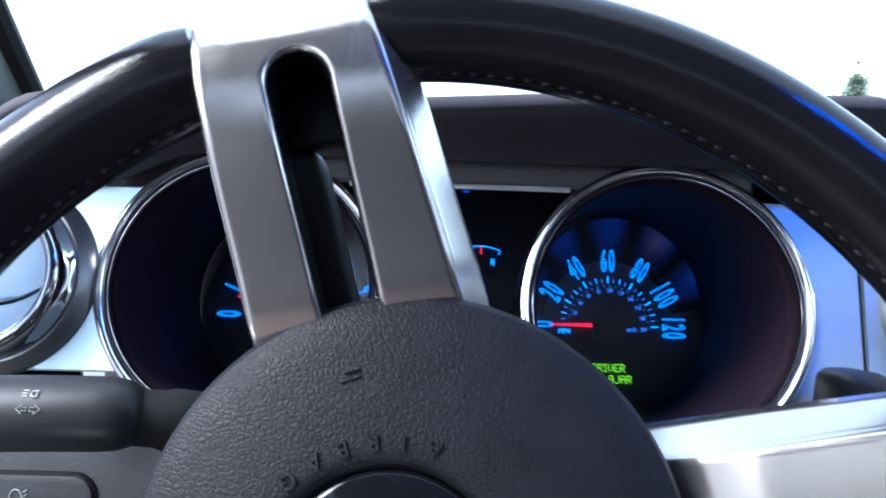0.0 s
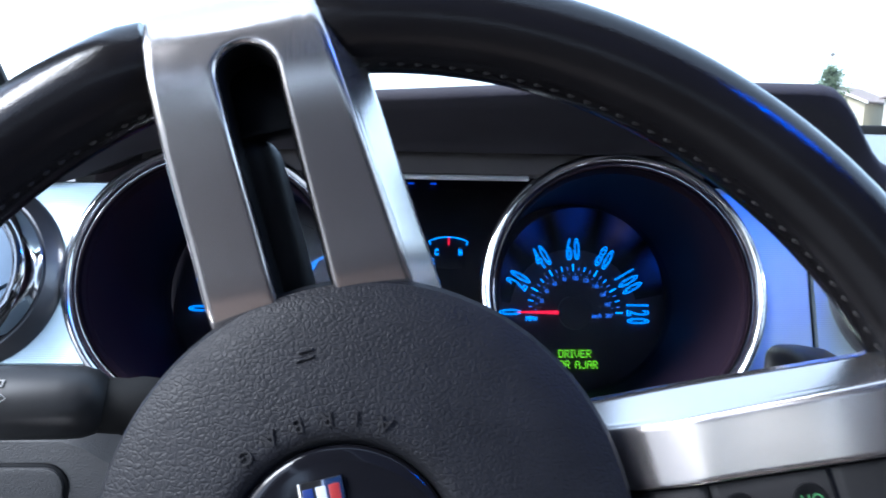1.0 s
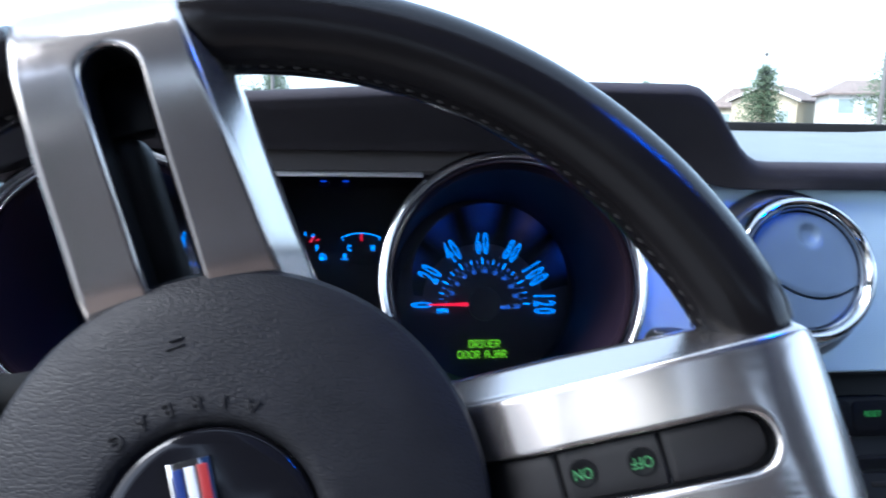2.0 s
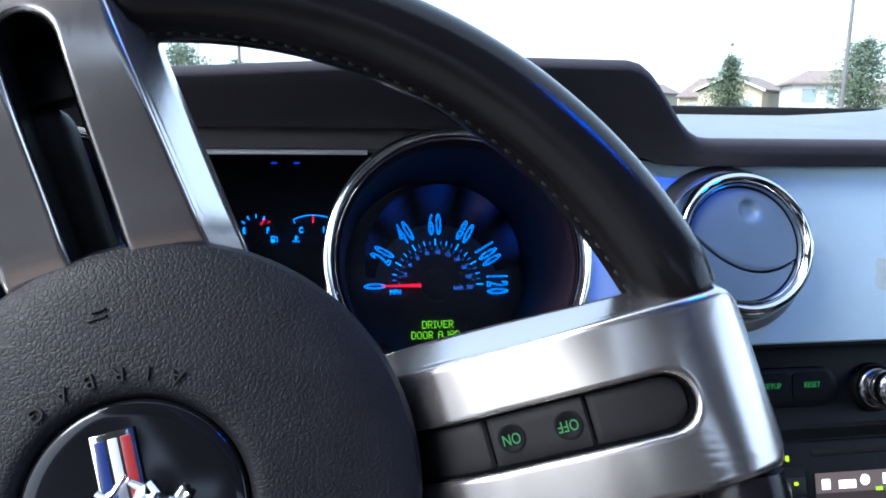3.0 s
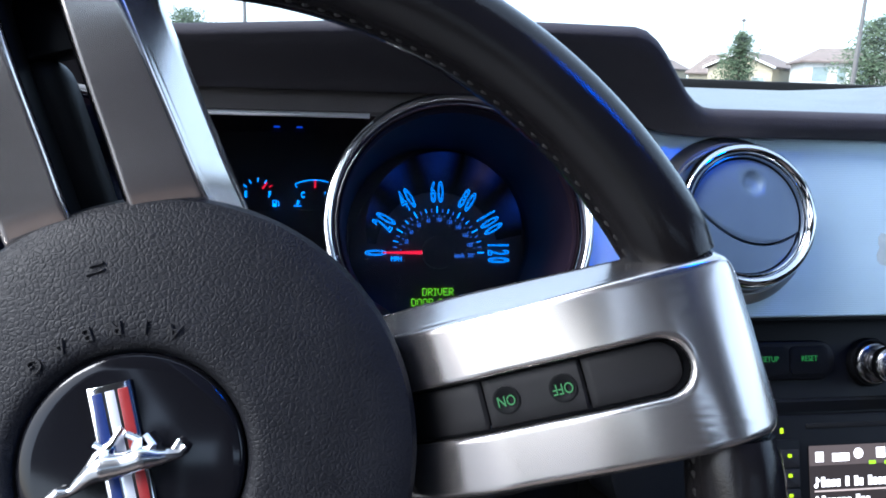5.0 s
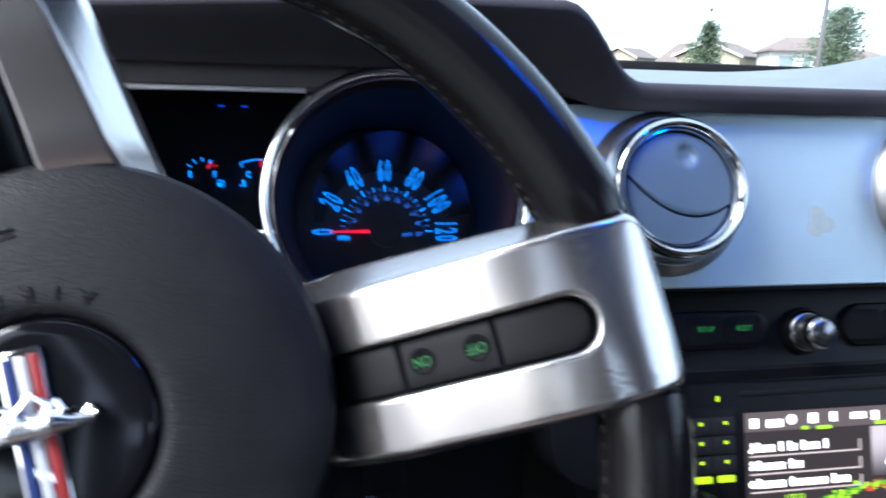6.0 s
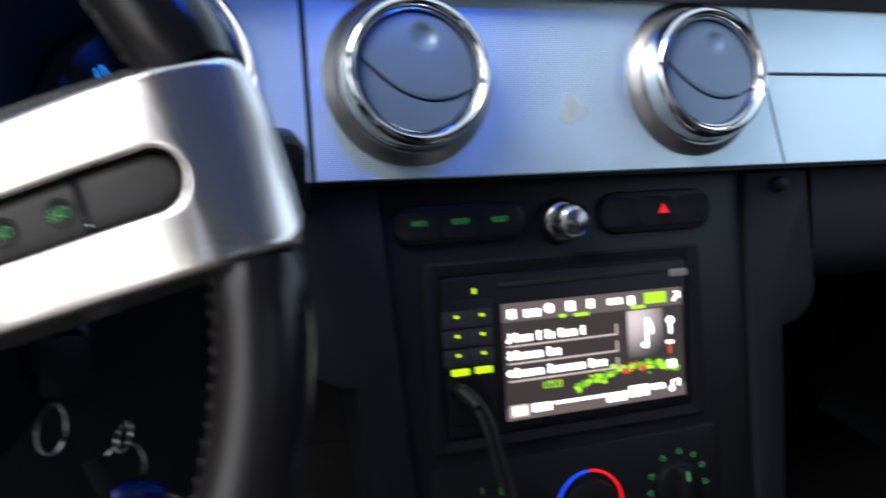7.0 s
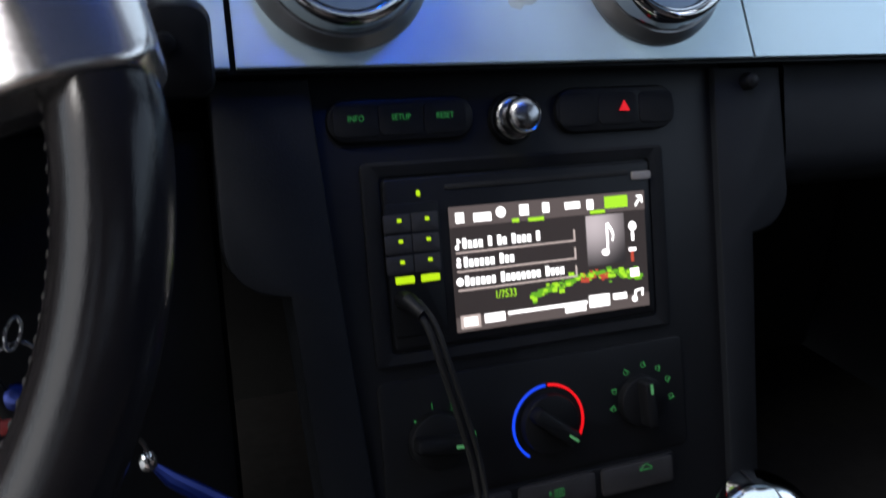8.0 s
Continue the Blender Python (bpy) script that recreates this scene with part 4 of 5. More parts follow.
for x in (0.1905, 0.2085):
    part("indicator", slab(nb(), rr(-0.0024, 0.0024, -0.0007, 0.0007, 0.0004, 2), 0, 0.0004, 0.0001), G_DIM, cluster, "small blue indicator", dl(x, 0.9212), smooth=False)

# frame of the middle window
part("upper_rail", tube(nb(), [dp(x, 0.938) @ Vector((0, 0, 0.006)) for x in (0.136, 0.17, 0.21, 0.2570)], 0.0015, 8), M_RAIL, cluster, "thin chrome rail")
part("lower_rail", tube(nb(), [dp(x, 0.860) @ Vector((0, 0, 0.002)) for x in (0.155, 0.18, 0.2385)], 0.0015, 8), M_RAIL, cluster, "thin chrome rail")
def band_foot(x):
    """Where the band above the window ends: on the rail, or on the crown of a gauge ring."""
    foot = 0.002
    for cx, cz, r in (RING_L, RING_R):
        if abs(x - cx) < r:
            foot = max(foot, math.sqrt(r * r - (x - cx) ** 2) + (cz - 0.938) * K - 0.003)
    return foot


b = nb()
loops = []
for q in range(81):
    x = 0.04 + 0.32 * q / 80
    f = band_foot(x)
    m = dp(x, 0.938)
    loops.append([tuple(m @ Vector((0, yy, zz))) for yy, zz in ((f + 0.030, -0.012), (f + 0.018, 0.001), (f + 0.0015, 0.003), (f, 0.0005), (f + 0.001, -0.004))])
loft(b, loops, closed=False)
part("visor_band", b, M_VISOR, cluster, "dark band above the middle window")
b = nb()
loft(b, [[tuple(dp(x, 0.938) @ Vector((0, yy, zz))) for x in (0.160, 0.19, 0.232)] for yy, zz in ((0.003, -0.004), (0.066, -0.165))], closed=False)
part("upper_cowl", b, M_BLACK, cluster, "black upper cluster cowl")
b = nb()
loft(b, [[tuple(dp(x, 0.860) @ Vector((0, yy, zz))) for x in (0.165, 0.19, 0.21, 0.232)] for yy, zz in ((0.0, -0.16), (-0.001, 0.0), (-0.004, 0.002), (-0.05, 0.0))], closed=False)
part("lower_cowl", b, M_BLACK, cluster, "black lower cluster cowl")

# ---------------------------------------------------------------- steering wheel
TH = 0.3594
WM = Matrix.Translation((0.1832, 0.3888, 0.8262)) @ rz(-1.97) @ Matrix(((1, 0, 0, 0), (0, math.sin(TH), -math.cos(TH), 0), (0, math.cos(TH), math.sin(TH), 0), (0, 0, 0, 1))) @ rz(14.0)
wheel = thing("steering_wheel", "black leather steering wheel turned half round, with satin silver spokes", "steering wheel", WM)
R0, RA, RB = 0.1898, 0.0162, 0.0176


def rim_piece(a0, a1, extra=0.0, n=None):
    n = n or max(6, int(abs(a1 - a0) / 2))
    loops = []
    for i in range(n + 1):
        a = radians(a0 + (a1 - a0) * i / n)
        k = 1 - 0.10 * (math.exp(-((a - radians(a0)) / 0.03) ** 2) + math.exp(-((a - radians(a1)) / 0.03) ** 2)) if not extra else 1
        loops.append([((R0 + (RA + extra) * k * math.cos(t)) * math.cos(a), (R0 + (RA + extra) * k * math.cos(t)) * math.sin(a), (RB + extra) * k * math.sin(t)) for t in [2 * math.pi * j / 28 for j in range(28)]])
    return loft(nb(), loops, cap_first=True, cap_last=True)


SEGS = ((10.9, 83.6), (100.4, 171.8), (190.9, 351.8))
for a0, a1 in SEGS:
    seg = part("rim", rim_piece(a0, a1), M_RIM, wheel, "smooth black leather rim")
    b = nb()
    a = a0 + 1.5
    while a < a1 - 1.5:
        for off, tilt in ((math.radians(170), 0.35),):
            p = Vector(((R0 + (RA - 0.0010) * math.cos(off)), 0, (RB - 0.0010) * math.sin(off)))
            m = rz(a) @ Matrix.Translation(p) @ Matrix.Rotation(tilt, 4, "Z") @ Matrix.Rotation(0.5, 4, "Y")
            box(b, 0.0019, 0.0050, 0.0021, m, 0.0007, 1)
        a += 1.9
    part("stitching", b, M_STITCH, seg, "dark thread stitches along the inner seam", smooth=False)


def spoke_depth(s, end=0.1765, fall=0.025, reach=0.0315):
    """The dished face: a straight rise from the hub, sunk at the hub, level near the rim, then rolled over the rim."""
    u = min(1.0, max(0.0, (s - 0.093) / 0.082))
    d = -0.0155 + 0.0330 * (u - 0.045 * math.sin(2 * math.pi * u))
    if s < 0.112:
        d -= 0.0105 * ((0.112 - s) / 0.022) ** 2
    if s > end:
        d -= fall * (1 - max(0.0, 1 - min(1.0, (s - end) / reach) ** 2.4) ** (1 / 2.4))
    return d


def spoke_mesh(outer, inner, axis, flare, depth=0.030, chamfer=0.0155):
    """A dished spoke plate with a slot; axis 0 runs along x, 1 along y. flare: how far each side wall spreads towards the back (x-, x+, y-, y+)."""
    def drop(loop, dz, spread=0.0):
        cx = sum(p[0] for p in loop) / len(loop)
        cy = sum(p[1] for p in loop) / len(loop)
        o = []
        for x, y in loop:
            d = spoke_depth(abs(x)) if axis == 0 else spoke_depth(abs(y), 0.182, 0.019, 0.0240) - 0.25 * max(0.0, abs(y) - 0.184)
            if spread:
                near = 1 - smoothstep(0.10, 0.18, abs(x) if axis == 0 else abs(y))
                if axis == 0:
                    y += spread * (flare[3] if y > cy else -flare[2]) * (0.7 + 0.3 * near)
                else:
                    x += spread * (flare[1] if x > cx else -flare[0]) * (0.95 + 0.05 * near)
            o.append((x, y, d + dz))
        return o

    liner = loft(nb(), [drop(inset(inner, 0.0003), -0.0016), drop(inset(inner, 0.0004), -0.0150)])
    loops = [drop(inner, -0.014), drop(inner, -0.0030), drop(inset(inner, -0.0004), -0.0012), drop(inset(inner, -0.0011), -0.0003), drop(inset(inner, -0.0018), 0.0)]
    i1, o1 = inset(inner, -0.0018), inset(outer, 0.0026)
    for k in (0.05, 0.15, 0.28, 0.4, 0.5, 0.6, 0.7, 0.8, 0.88, 0.95):
        loops.append(drop([(a[0] + (c[0] - a[0]) * k, a[1] + (c[1] - a[1]) * k) for a, c in zip(i1, o1)], 0.0))
    loops += [drop(o1, 0.0), drop(inset(outer, 0.0014), -0.0003), drop(inset(outer, 0.0005), -0.0011), drop(outer, -0.0026), drop(outer, -0.0034, 0.08), drop(outer, -0.0041, 0.134), drop(outer, -0.0140, 0.896), drop(outer, -chamfer * 0.95, 0.95), drop(outer, -chamfer, 1.0), drop(outer, -chamfer - 0.002, 1.06), drop(outer, -depth, 1.10)]
    return loft(nb(), loops), liner


def fit_pairs(outer_args, inner_args, m=10):
    """Two rounded rectangles with points that answer one another."""
    o, i = rr(*outer_args), rr(*inner_args)
    oo, ii = [], []
    for j in range(len(o)):
        a, b2, c, d = o[j], o[(j + 1) % len(o)], i[j], i[(j + 1) % len(i)]
        k = m if (j % 7) == 6 else 1
        for q in range(k):
            t = q / k
            oo.append((a[0] + (b2[0] - a[0]) * t, a[1] + (b2[1] - a[1]) * t))
            ii.append((c[0] + (d[0] - c[0]) * t, c[1] + (d[1] - c[1]) * t))
    return oo, ii


def side_spoke(mirror):
    o, i = fit_pairs((0.062, 0.2066, -0.0268, 0.0356, 0.0085), (0.070, 0.1745, -0.0055, 0.0132, 0.0091), 22)
    o = [(x - smoothstep(0.17, 0.2, x) * (0.2066 - math.sqrt(0.2066 ** 2 - y * y)), y) for x, y in o]
    me, liner = spoke_mesh(o, i, 0, (0, 0, 0.004, 0.0085))
    s = part("side_spoke", me, M_SILVER, wheel, "satin silver spoke with a button slot", rz(180) if mirror else None)
    part("slot_liner", liner, M_BLACK, s, "black liner of the slot")
    def pad(x0, x1, r, name, lab):
        """A button strip that follows the dished spoke; r rounds its outer end."""
        loops = []
        n = 26
        for i in range(n + 1):
            x = x0 + (x1 - x0) * i / n
            w = 0.0091
            if r > 0.005 and x > x1 - w:
                w = math.sqrt(max(1e-8, w * w - (x - (x1 - w)) ** 2))
            e = 0.0010 * (math.exp(-((x - x0) / 0.0006) ** 2) + math.exp(-((x - x1) / 0.0006) ** 2))
            d = spoke_depth(x) - e
            k = min(0.0012, w * 0.4)
            loops.append([(x, 0.00385 + y, d + z - 0.0016) for y, z in ((-w, -0.012), (-w, -0.0042), (-w + k * 0.4, -0.0034), (-w + k, -0.0031), (-w * 0.4, -0.0029), (w * 0.4, -0.0029), (w - k, -0.0031), (w - k * 0.4, -0.0034), (w, -0.0042), (w, -0.012))])
        return part(name, loft(nb(), loops, closed=False), M_BUTTON, s, lab)
    pad(0.0700, 0.1102, 0.0, "filler_pad", "")
    btn = pad(0.1108, 0.1430, 0.0, "rocker_button", "black rocker button with green legends")
    pad(0.1436, 0.1740, 0.0091, "end_pad", "")
    if not mirror:
        for txt, sx in (("ON", 0.1173), ("OFF", 0.1359)):
            zz = spoke_depth(sx)
            slope = math.atan((spoke_depth(sx + 0.002) - spoke_depth(sx - 0.002)) / 0.004)
            m = tr(sx, 0.0040, zz - 0.0042) @ Matrix.Rotation(-slope, 4, "Y")
            dish = part("thumb_dish", lathe(nb(), [(0.0050, -0.0006), (0.0050, 0.0002), (0.0046, 0.0003), (0.0036, 0.0), (0.0001, -0.0001)], 32), M_BLACK, btn, "", m)
            part("legend", lettering(txt, 0.0038, 0.80), G_KEY, btn, "green lit legend", m @ tr(0, 0, 0.0006) @ rz(180), smooth=False)
    return s


side_spoke(False)
side_spoke(True)


def centre_spoke():
    o, i = fit_pairs((-0.0350, 0.0224, 0.062, 0.2050, 0.005), (-0.0138, 0.0050, 0.070, 0.1795, 0.0093), 22)
    o2 = [(x + ((0.120 if x > 0 else -0.040) * max(0.0, 0.186 - y)), y) for x, y in o]
    o2 = [(x, y - smoothstep(0.17, 0.2, y) * (0.2050 - math.sqrt(0.2050 ** 2 - x * x))) for x, y in o2]
    me, liner = spoke_mesh(o2, i, 1, (0.001, 0.0082, 0, 0), 0.030)
    plate_ob = part("centre_spoke", me, M_SILVER, wheel, "satin silver spoke with a long open slot")
    part("slot_liner", liner, M_BLACK, plate_ob, "black liner of the slot")


centre_spoke()
b = nb()
loops = []
for t, k in [(0.07 + 0.008 * q, 1.0) for q in range(11)] + [(0.1535, 0.93), (0.1560, 0.78), (0.1578, 0.55), (0.1586, 0.25)]:
    loops.append([(-0.0115 + 0.0085 * k * math.cos(a), t, spoke_depth(t) - 0.026 + 0.0095 * k * math.sin(a)) for a in [math.pi * q / 14 for q in range(15)]])
loft(b, loops, closed=False)
for a0, a1 in ((82.6, 101.4), (-9.4, 12.0), (170.6, 192.0)):
    part("rim_core", rim_piece(a0, a1, -0.0075), M_BLACK, wheel, "black core of the rim behind a spoke")
part("slot_back", slab(nb(), rr(-0.022, 0.014, 0.157, 0.186, 0.003), -0.012, -0.004, 0.001), M_BLACK, wheel, "black plastic behind the head of the slot")
part("back_cover", b, M_STALK, wheel, "black plastic cover behind the slotted spoke")

# airbag pad and badge
HUB = tr(-0.002, 0.018, 0)
bm_c = (-0.0073, -0.0017)
b = nb()
loops = []
for r, z in ((0.070, -0.050), (0.086, -0.040), (0.0885, -0.026), (0.0880, -0.0185), (0.0862, -0.0152), (0.081, -0.0130), (0.074, -0.0118), (0.066, -0.0106), (0.058, -0.0097), (0.052, -0.0092), (0.0460, -0.0088), (0.0430, -0.0087), (0.0405, -0.0090), (0.0389, -0.0100), (0.0379, -0.0114), (0.0372, -0.0126), (0.0367, -0.0150)):
    q = 1 - smoothstep(0.046, 0.082, r)
    loops.append([(bm_c[0] * q + r * math.cos(a), bm_c[1] * q + r * math.sin(a), z) for a in [2 * math.pi * n / 96 for n in range(96)]])
loft(b, loops)
pad = part("airbag_pad", b, M_LEATHER, wheel, "round grained leather airbag cover", HUB)
for i, ch in enumerate("AIRBAG"):
    a = 60 + 12.0 * i
    m = tr(bm_c[0], bm_c[1], -0.0086) @ rz(a) @ tr(0.0452, 0, 0) @ rz(90)
    part("letter", lettering(ch, 0.0048, 1.0, 0, 0.0008), M_BUTTON, pad, "embossed letter", m, smooth=False)
for k, (dx, w) in enumerate(((-0.0022, 0.0066), (0.0020, 0.0050))):
    part("emboss_mark", box(nb(), w, 0.0012, 0.0018, None, 0.0004, 1), M_LEATHER, pad, "small embossed mark", tr(-0.0055 + dx * 0.2, 0.0645 + dx * 0.6, -0.0105) @ rz(6))
badge = part("badge", lathe(nb(), [(0.0363, -0.0145), (0.0363, -0.0120), (0.0357, -0.0110), (0.0344, -0.0104)] + [(0.0344 * (1 - k / 10), -0.0104 + 0.0009 * (1 - (1 - k / 10) ** 2)) for k in range(1, 11)], 96), M_PIANO, wheel, "glossy black domed badge", HUB @ tr(bm_c[0], bm_c[1], 0))


def bar(x0, x1, y0, y1, z, mat, name):
    part(name, slab(nb(), rr(x0, x1, y0, y1, 0.0004, 2), z - 0.002, z, 0.0004), mat, badge)


BX = -0.0012
bar(BX - 0.0070, BX + 0.0070, -0.027, 0.0272, -0.0078, M_CHROME, "frame_bar")
bar(BX - 0.0060, BX - 0.0023, -0.026, 0.0252, -0.0077, M_BLUEPAINT, "blue_bar")
bar(BX - 0.0017, BX + 0.0017, -0.026, 0.0252, -0.0077, M_WHITEPAINT, "silver_bar")
bar(BX + 0.0023, BX + 0.0060, -0.026, 0.0252, -0.0077, M_REDPAINT, "red_bar")
M_ORNAMENT = node_mat("polished_pewter", (0.72, 0.73, 0.75), 0.22, 1.0, 60, 0.06)
b = nb()
body = smooth_path([(-0.0265, -0.0040, 0), (-0.0225, -0.0028, 0), (-0.0185, -0.0030, 0), (-0.0135, -0.0004, 0), (-0.0080, 0.0016, 0), (-0.0010, 0.0010, 0), (0.0055, 0.0014, 0), (0.0105, 0.0002, 0), (0.0145, 0.0006, 0), (0.0178, 0.0040, 0)], 5)
thick = [0.0012, 0.0019, 0.0014, 0.0026, 0.0046, 0.0040, 0.0044, 0.0026, 0.0018, 0.0012]
radii = [thick[min(9, i // 5)] + (thick[min(9, i // 5 + 1)] - thick[min(9, i // 5)]) * (i % 5) / 5 for i in range(len(body))]
tube(b, [(p.x, p.y, -0.0066) for p in body], radii, 12)
for leg in (((-0.0120, 0.0005), (-0.0080, 0.0058), (-0.0030, 0.0085), (0.0008, 0.0125)), ((-0.0075, 0.0020), (-0.0055, 0.0070), (-0.0085, 0.0095)),
            ((0.0035, 0.0030), (0.0052, 0.0078), (0.0020, 0.0102)), ((0.0060, 0.0020), (0.0092, 0.0050), (0.0075, 0.0085)), ((0.0130, 0.0004), (0.0172, 0.0000), (0.0190, 0.0018))):
    tube(b, [(x, y, -0.0058) for x, y in leg], [0.0024, 0.0017, 0.0012, 0.0009][:len(leg)], 8)
part("ornament", b, M_ORNAMENT, badge, "raised chrome ornament", rz(0))

# column, stalk, switch and keys
column = thing("steering_column", "black steering column shroud behind the wheel", "steering column", tr(0.183, 0, 0))
b = nb()
loops = []
for y, w, z0, z1 in ((0.435, 0.045, 0.75, 0.825), (0.45, 0.072, 0.725, 0.838), (0.50, 0.085, 0.705, 0.838), (0.575, 0.095, 0.69, 0.826), (0.64, 0.10, 0.68, 0.82)):
    loops.append([(x, y, z) for x, z in rr(-w, w, z0, z1, 0.035)])
loft(b, loops, cap_first=True)
part("shroud", b, M_BLACK, column)
part("stalk_neck", tube(nb(), smooth_path([(-0.070, 0.510, 0.838), (-0.100, 0.492, 0.850), (-0.130, 0.484, 0.856)], 6), [0.013] * 8 + [0.0115] * 5, 18), M_RUBBER, column, "black neck of the stalk")
grip = [(-0.1125, 0.0030), (-0.1130, 0.0062), (-0.1150, 0.0100), (-0.1185, 0.0128), (-0.1230, 0.0142), (-0.1300, 0.0147), (-0.1525, 0.0147), (-0.2000, 0.0147), (-0.2700, 0.0147)]
stalk = part("turn_signal_stalk", tube(nb(), [(x, 0.4810 + 0.08 * (x + 0.1525), 0.8570 - 0.02 * max(0.0, x + 0.1525)) for x, _ in grip], [r for _, r in grip], 28), M_STALK, column, "thick black turn signal stalk with grey symbols")
def on_stalk(x, phi):
    """A frame on the stalk's skin, phi degrees up from the side that faces the seats."""
    p = radians(phi)
    return face_frame(x, 0.4810 - 0.0148 * math.cos(p), 0.8570 + 0.0148 * math.sin(p), math.tan(p))


sm = on_stalk(-0.1510, 52)
part("symbol", lettering("D", 0.0030, 1.0, 0.00016), M_PRINT, stalk, "", sm @ tr(0.0016, 0, 0.0001) @ rz(180), smooth=False)
for k in range(3):
    part("symbol", box(nb(), 0.0022, 0.0004, 0.0002), M_PRINT, stalk, "", sm @ tr(-0.0018, -0.0012 + 0.0012 * k, 0.0001), smooth=False)
for sx in (-1, 1):
    arrow = [(0.0, -0.0007), (0.0017, -0.0007), (0.0017, -0.0017), (0.0038, 0.0), (0.0017, 0.0017), (0.0017, 0.0007), (0.0, 0.0007)]
    part("symbol", tube(nb(), [(0.0006 * sx + sx * x, y, 0.0001) for x, y in arrow], 0.00018, 5, True), M_PRINT, stalk, "", on_stalk(-0.1502, 28), smooth=False)
switch = part("column_switch", loft(nb(), [[(0.2105 + x * k, 0.515 + dy, 0.840 + z * k) for x, z in rr(-0.0145, 0.0145, -0.0215, 0.0215, 0.009)] for k, dy in ((0.6, -0.006), (0.9, -0.004), (1.0, 0.002), (1.0, 0.03), (0.8, 0.05))], cap_first=True, cap_last=True), M_BLACK, column, "rounded black switch beside the column")
part("switch_button", lathe(nb(), [(0.0045, -0.001), (0.0045, 0.0015), (0.003, 0.0022), (0.0001, 0.0022)], 20), M_BLACK, switch, "", Matrix.Translation((0.2050, 0.509, 0.844)) @ Matrix.Rotation(radians(90), 4, "X"))
part("ignition_lock", lathe(nb(), [(0.019, -0.03), (0.019, 0.004), (0.016, 0.007), (0.0001, 0.008)], 32), M_BLACK, column, "", Matrix.Translation((0.100, 0.52, 0.765)) @ Matrix.Rotation(radians(90), 4, "X"))

M_FOB = node_mat("blue_fob", (0.006, 0.016, 0.12), 0.2, 0.6, 50, 0.1)
keys = thing("key_bunch", "steel keys and blue fob hanging from the ignition", "keys", tr(0, 0, 0))


def key_ring(x, y, z, rx, rz_, lean):
    """A wire ring that hangs edge-on or open; lean tips its top towards the passenger side."""
    pts = []
    for i in range(28):
        a = 2 * math.pi * i / 28
        u, w = rx * math.cos(a), rz_ * math.sin(a)
        pts.append((x + u * math.cos(lean) + w * math.sin(lean), y + 0.002 * math.sin(a), z - u * math.sin(lean) + w * math.cos(lean)))
    part("key_ring", tube(nb(), pts, 0.0010, 8, True), M_CHROME_DARK, keys)


key_ring(0.3145, 0.484, 0.7275, 0.0028, 0.0068, 0.32)
key_ring(0.3120, 0.486, 0.7080, 0.0098, 0.0140, 0.30)
key_ring(0.2840, 0.490, 0.7330, 0.0060, 0.0120, 0.20)
part("key", slab(nb(), rr(-0.011, 0.011, -0.014, 0.014, 0.006), 0, 0.006, 0.002), M_BLACK, keys, "black key head", Matrix.Translation((0.292, 0.495, 0.762)) @ Matrix.Rotation(radians(80), 4, "X"))
part("blade", slab(nb(), rr(-0.0035, 0.0035, -0.020, 0.020, 0.001), 0, 0.002, 0.0004), M_BLACK, keys, "dark steel key blade", Matrix.Translation((0.306, 0.480, 0.700)) @ Matrix.Rotation(radians(75), 4, "X") @ rz(20))
part("fob", slab(nb(), rr(-0.012, 0.012, -0.006, 0.006, 0.0055), -0.003, 0.003, 0.002), M_FOB, keys, "glossy blue fob", Matrix.Translation((0.319, 0.478, 0.699)) @ Matrix.Rotation(radians(70), 4, "X") @ rz(-10))
part("tag", slab(nb(), rr(-0.005, 0.005, -0.0035, 0.0035, 0.001), -0.002, 0.002, 0.001), M_REDPAINT, keys, "small red tag", Matrix.Translation((0.309, 0.476, 0.688)) @ Matrix.Rotation(radians(80), 4, "X"))
part("chain", tube(nb(), smooth_path([(0.322, 0.48, 0.703), (0.342, 0.478, 0.688), (0.358, 0.478, 0.668), (0.361, 0.478, 0.655)], 5), 0.0013, 8), M_CHROME, keys)
part("clip", lathe(nb(), [(0.0001, -0.004), (0.0042, -0.003), (0.0046, 0.002), (0.0030, 0.005), (0.0001, 0.006)], 20), M_CHROME, keys, "small steel clasp", Matrix.Translation((0.360, 0.478, 0.656)))
part("charm", tube(nb(), [(0.361, 0.478, 0.654), (0.369, 0.476, 0.645), (0.383, 0.474, 0.633), (0.40, 0.472, 0.620)], [0.002, 0.0038, 0.0048, 0.004], 10), M_FOB, keys, "blue metal charm")

# headlight switch on the knee panel
hl = thing("headlight_switch", "dark headlight switch panel with a grey symbol", "light switch", face_frame(-0.027, 0.546, 0.781, 0.15))
part("bezel", slab(nb(), rr(-0.075, 0.047, -0.06, 0.0165, 0.012), -0.004, 0.0015, 0.001), M_BLACK, hl)
part("panel", slab(nb(), rr(-0.073, 0.045, -0.058, 0.0148, 0.010), 0.0, 0.003, 0.001), M_KNEE, hl)
part("symbol", tube(nb(), [(0.008 + 0.0030 * math.cos(a), 0.004 + 0.0042 * math.sin(a), 0.0033) for a in [2 * math.pi * i / 16 for i in range(16)]], 0.0003, 5, True), M_PRINT, hl, smooth=False)
for k in range(3):
    part("symbol", box(nb(), 0.0022, 0.0005, 0.0004), M_PRINT, hl, "", tr(0.0125, 0.0075 - 0.0022 * k, 0.0033) @ rz(35), smooth=False)
# ---------------------------------------------------------------- centre stack
stack = thing("centre_stack", "black plastic centre stack with slanted side pillars", "centre console", tr(0, 0, 0))


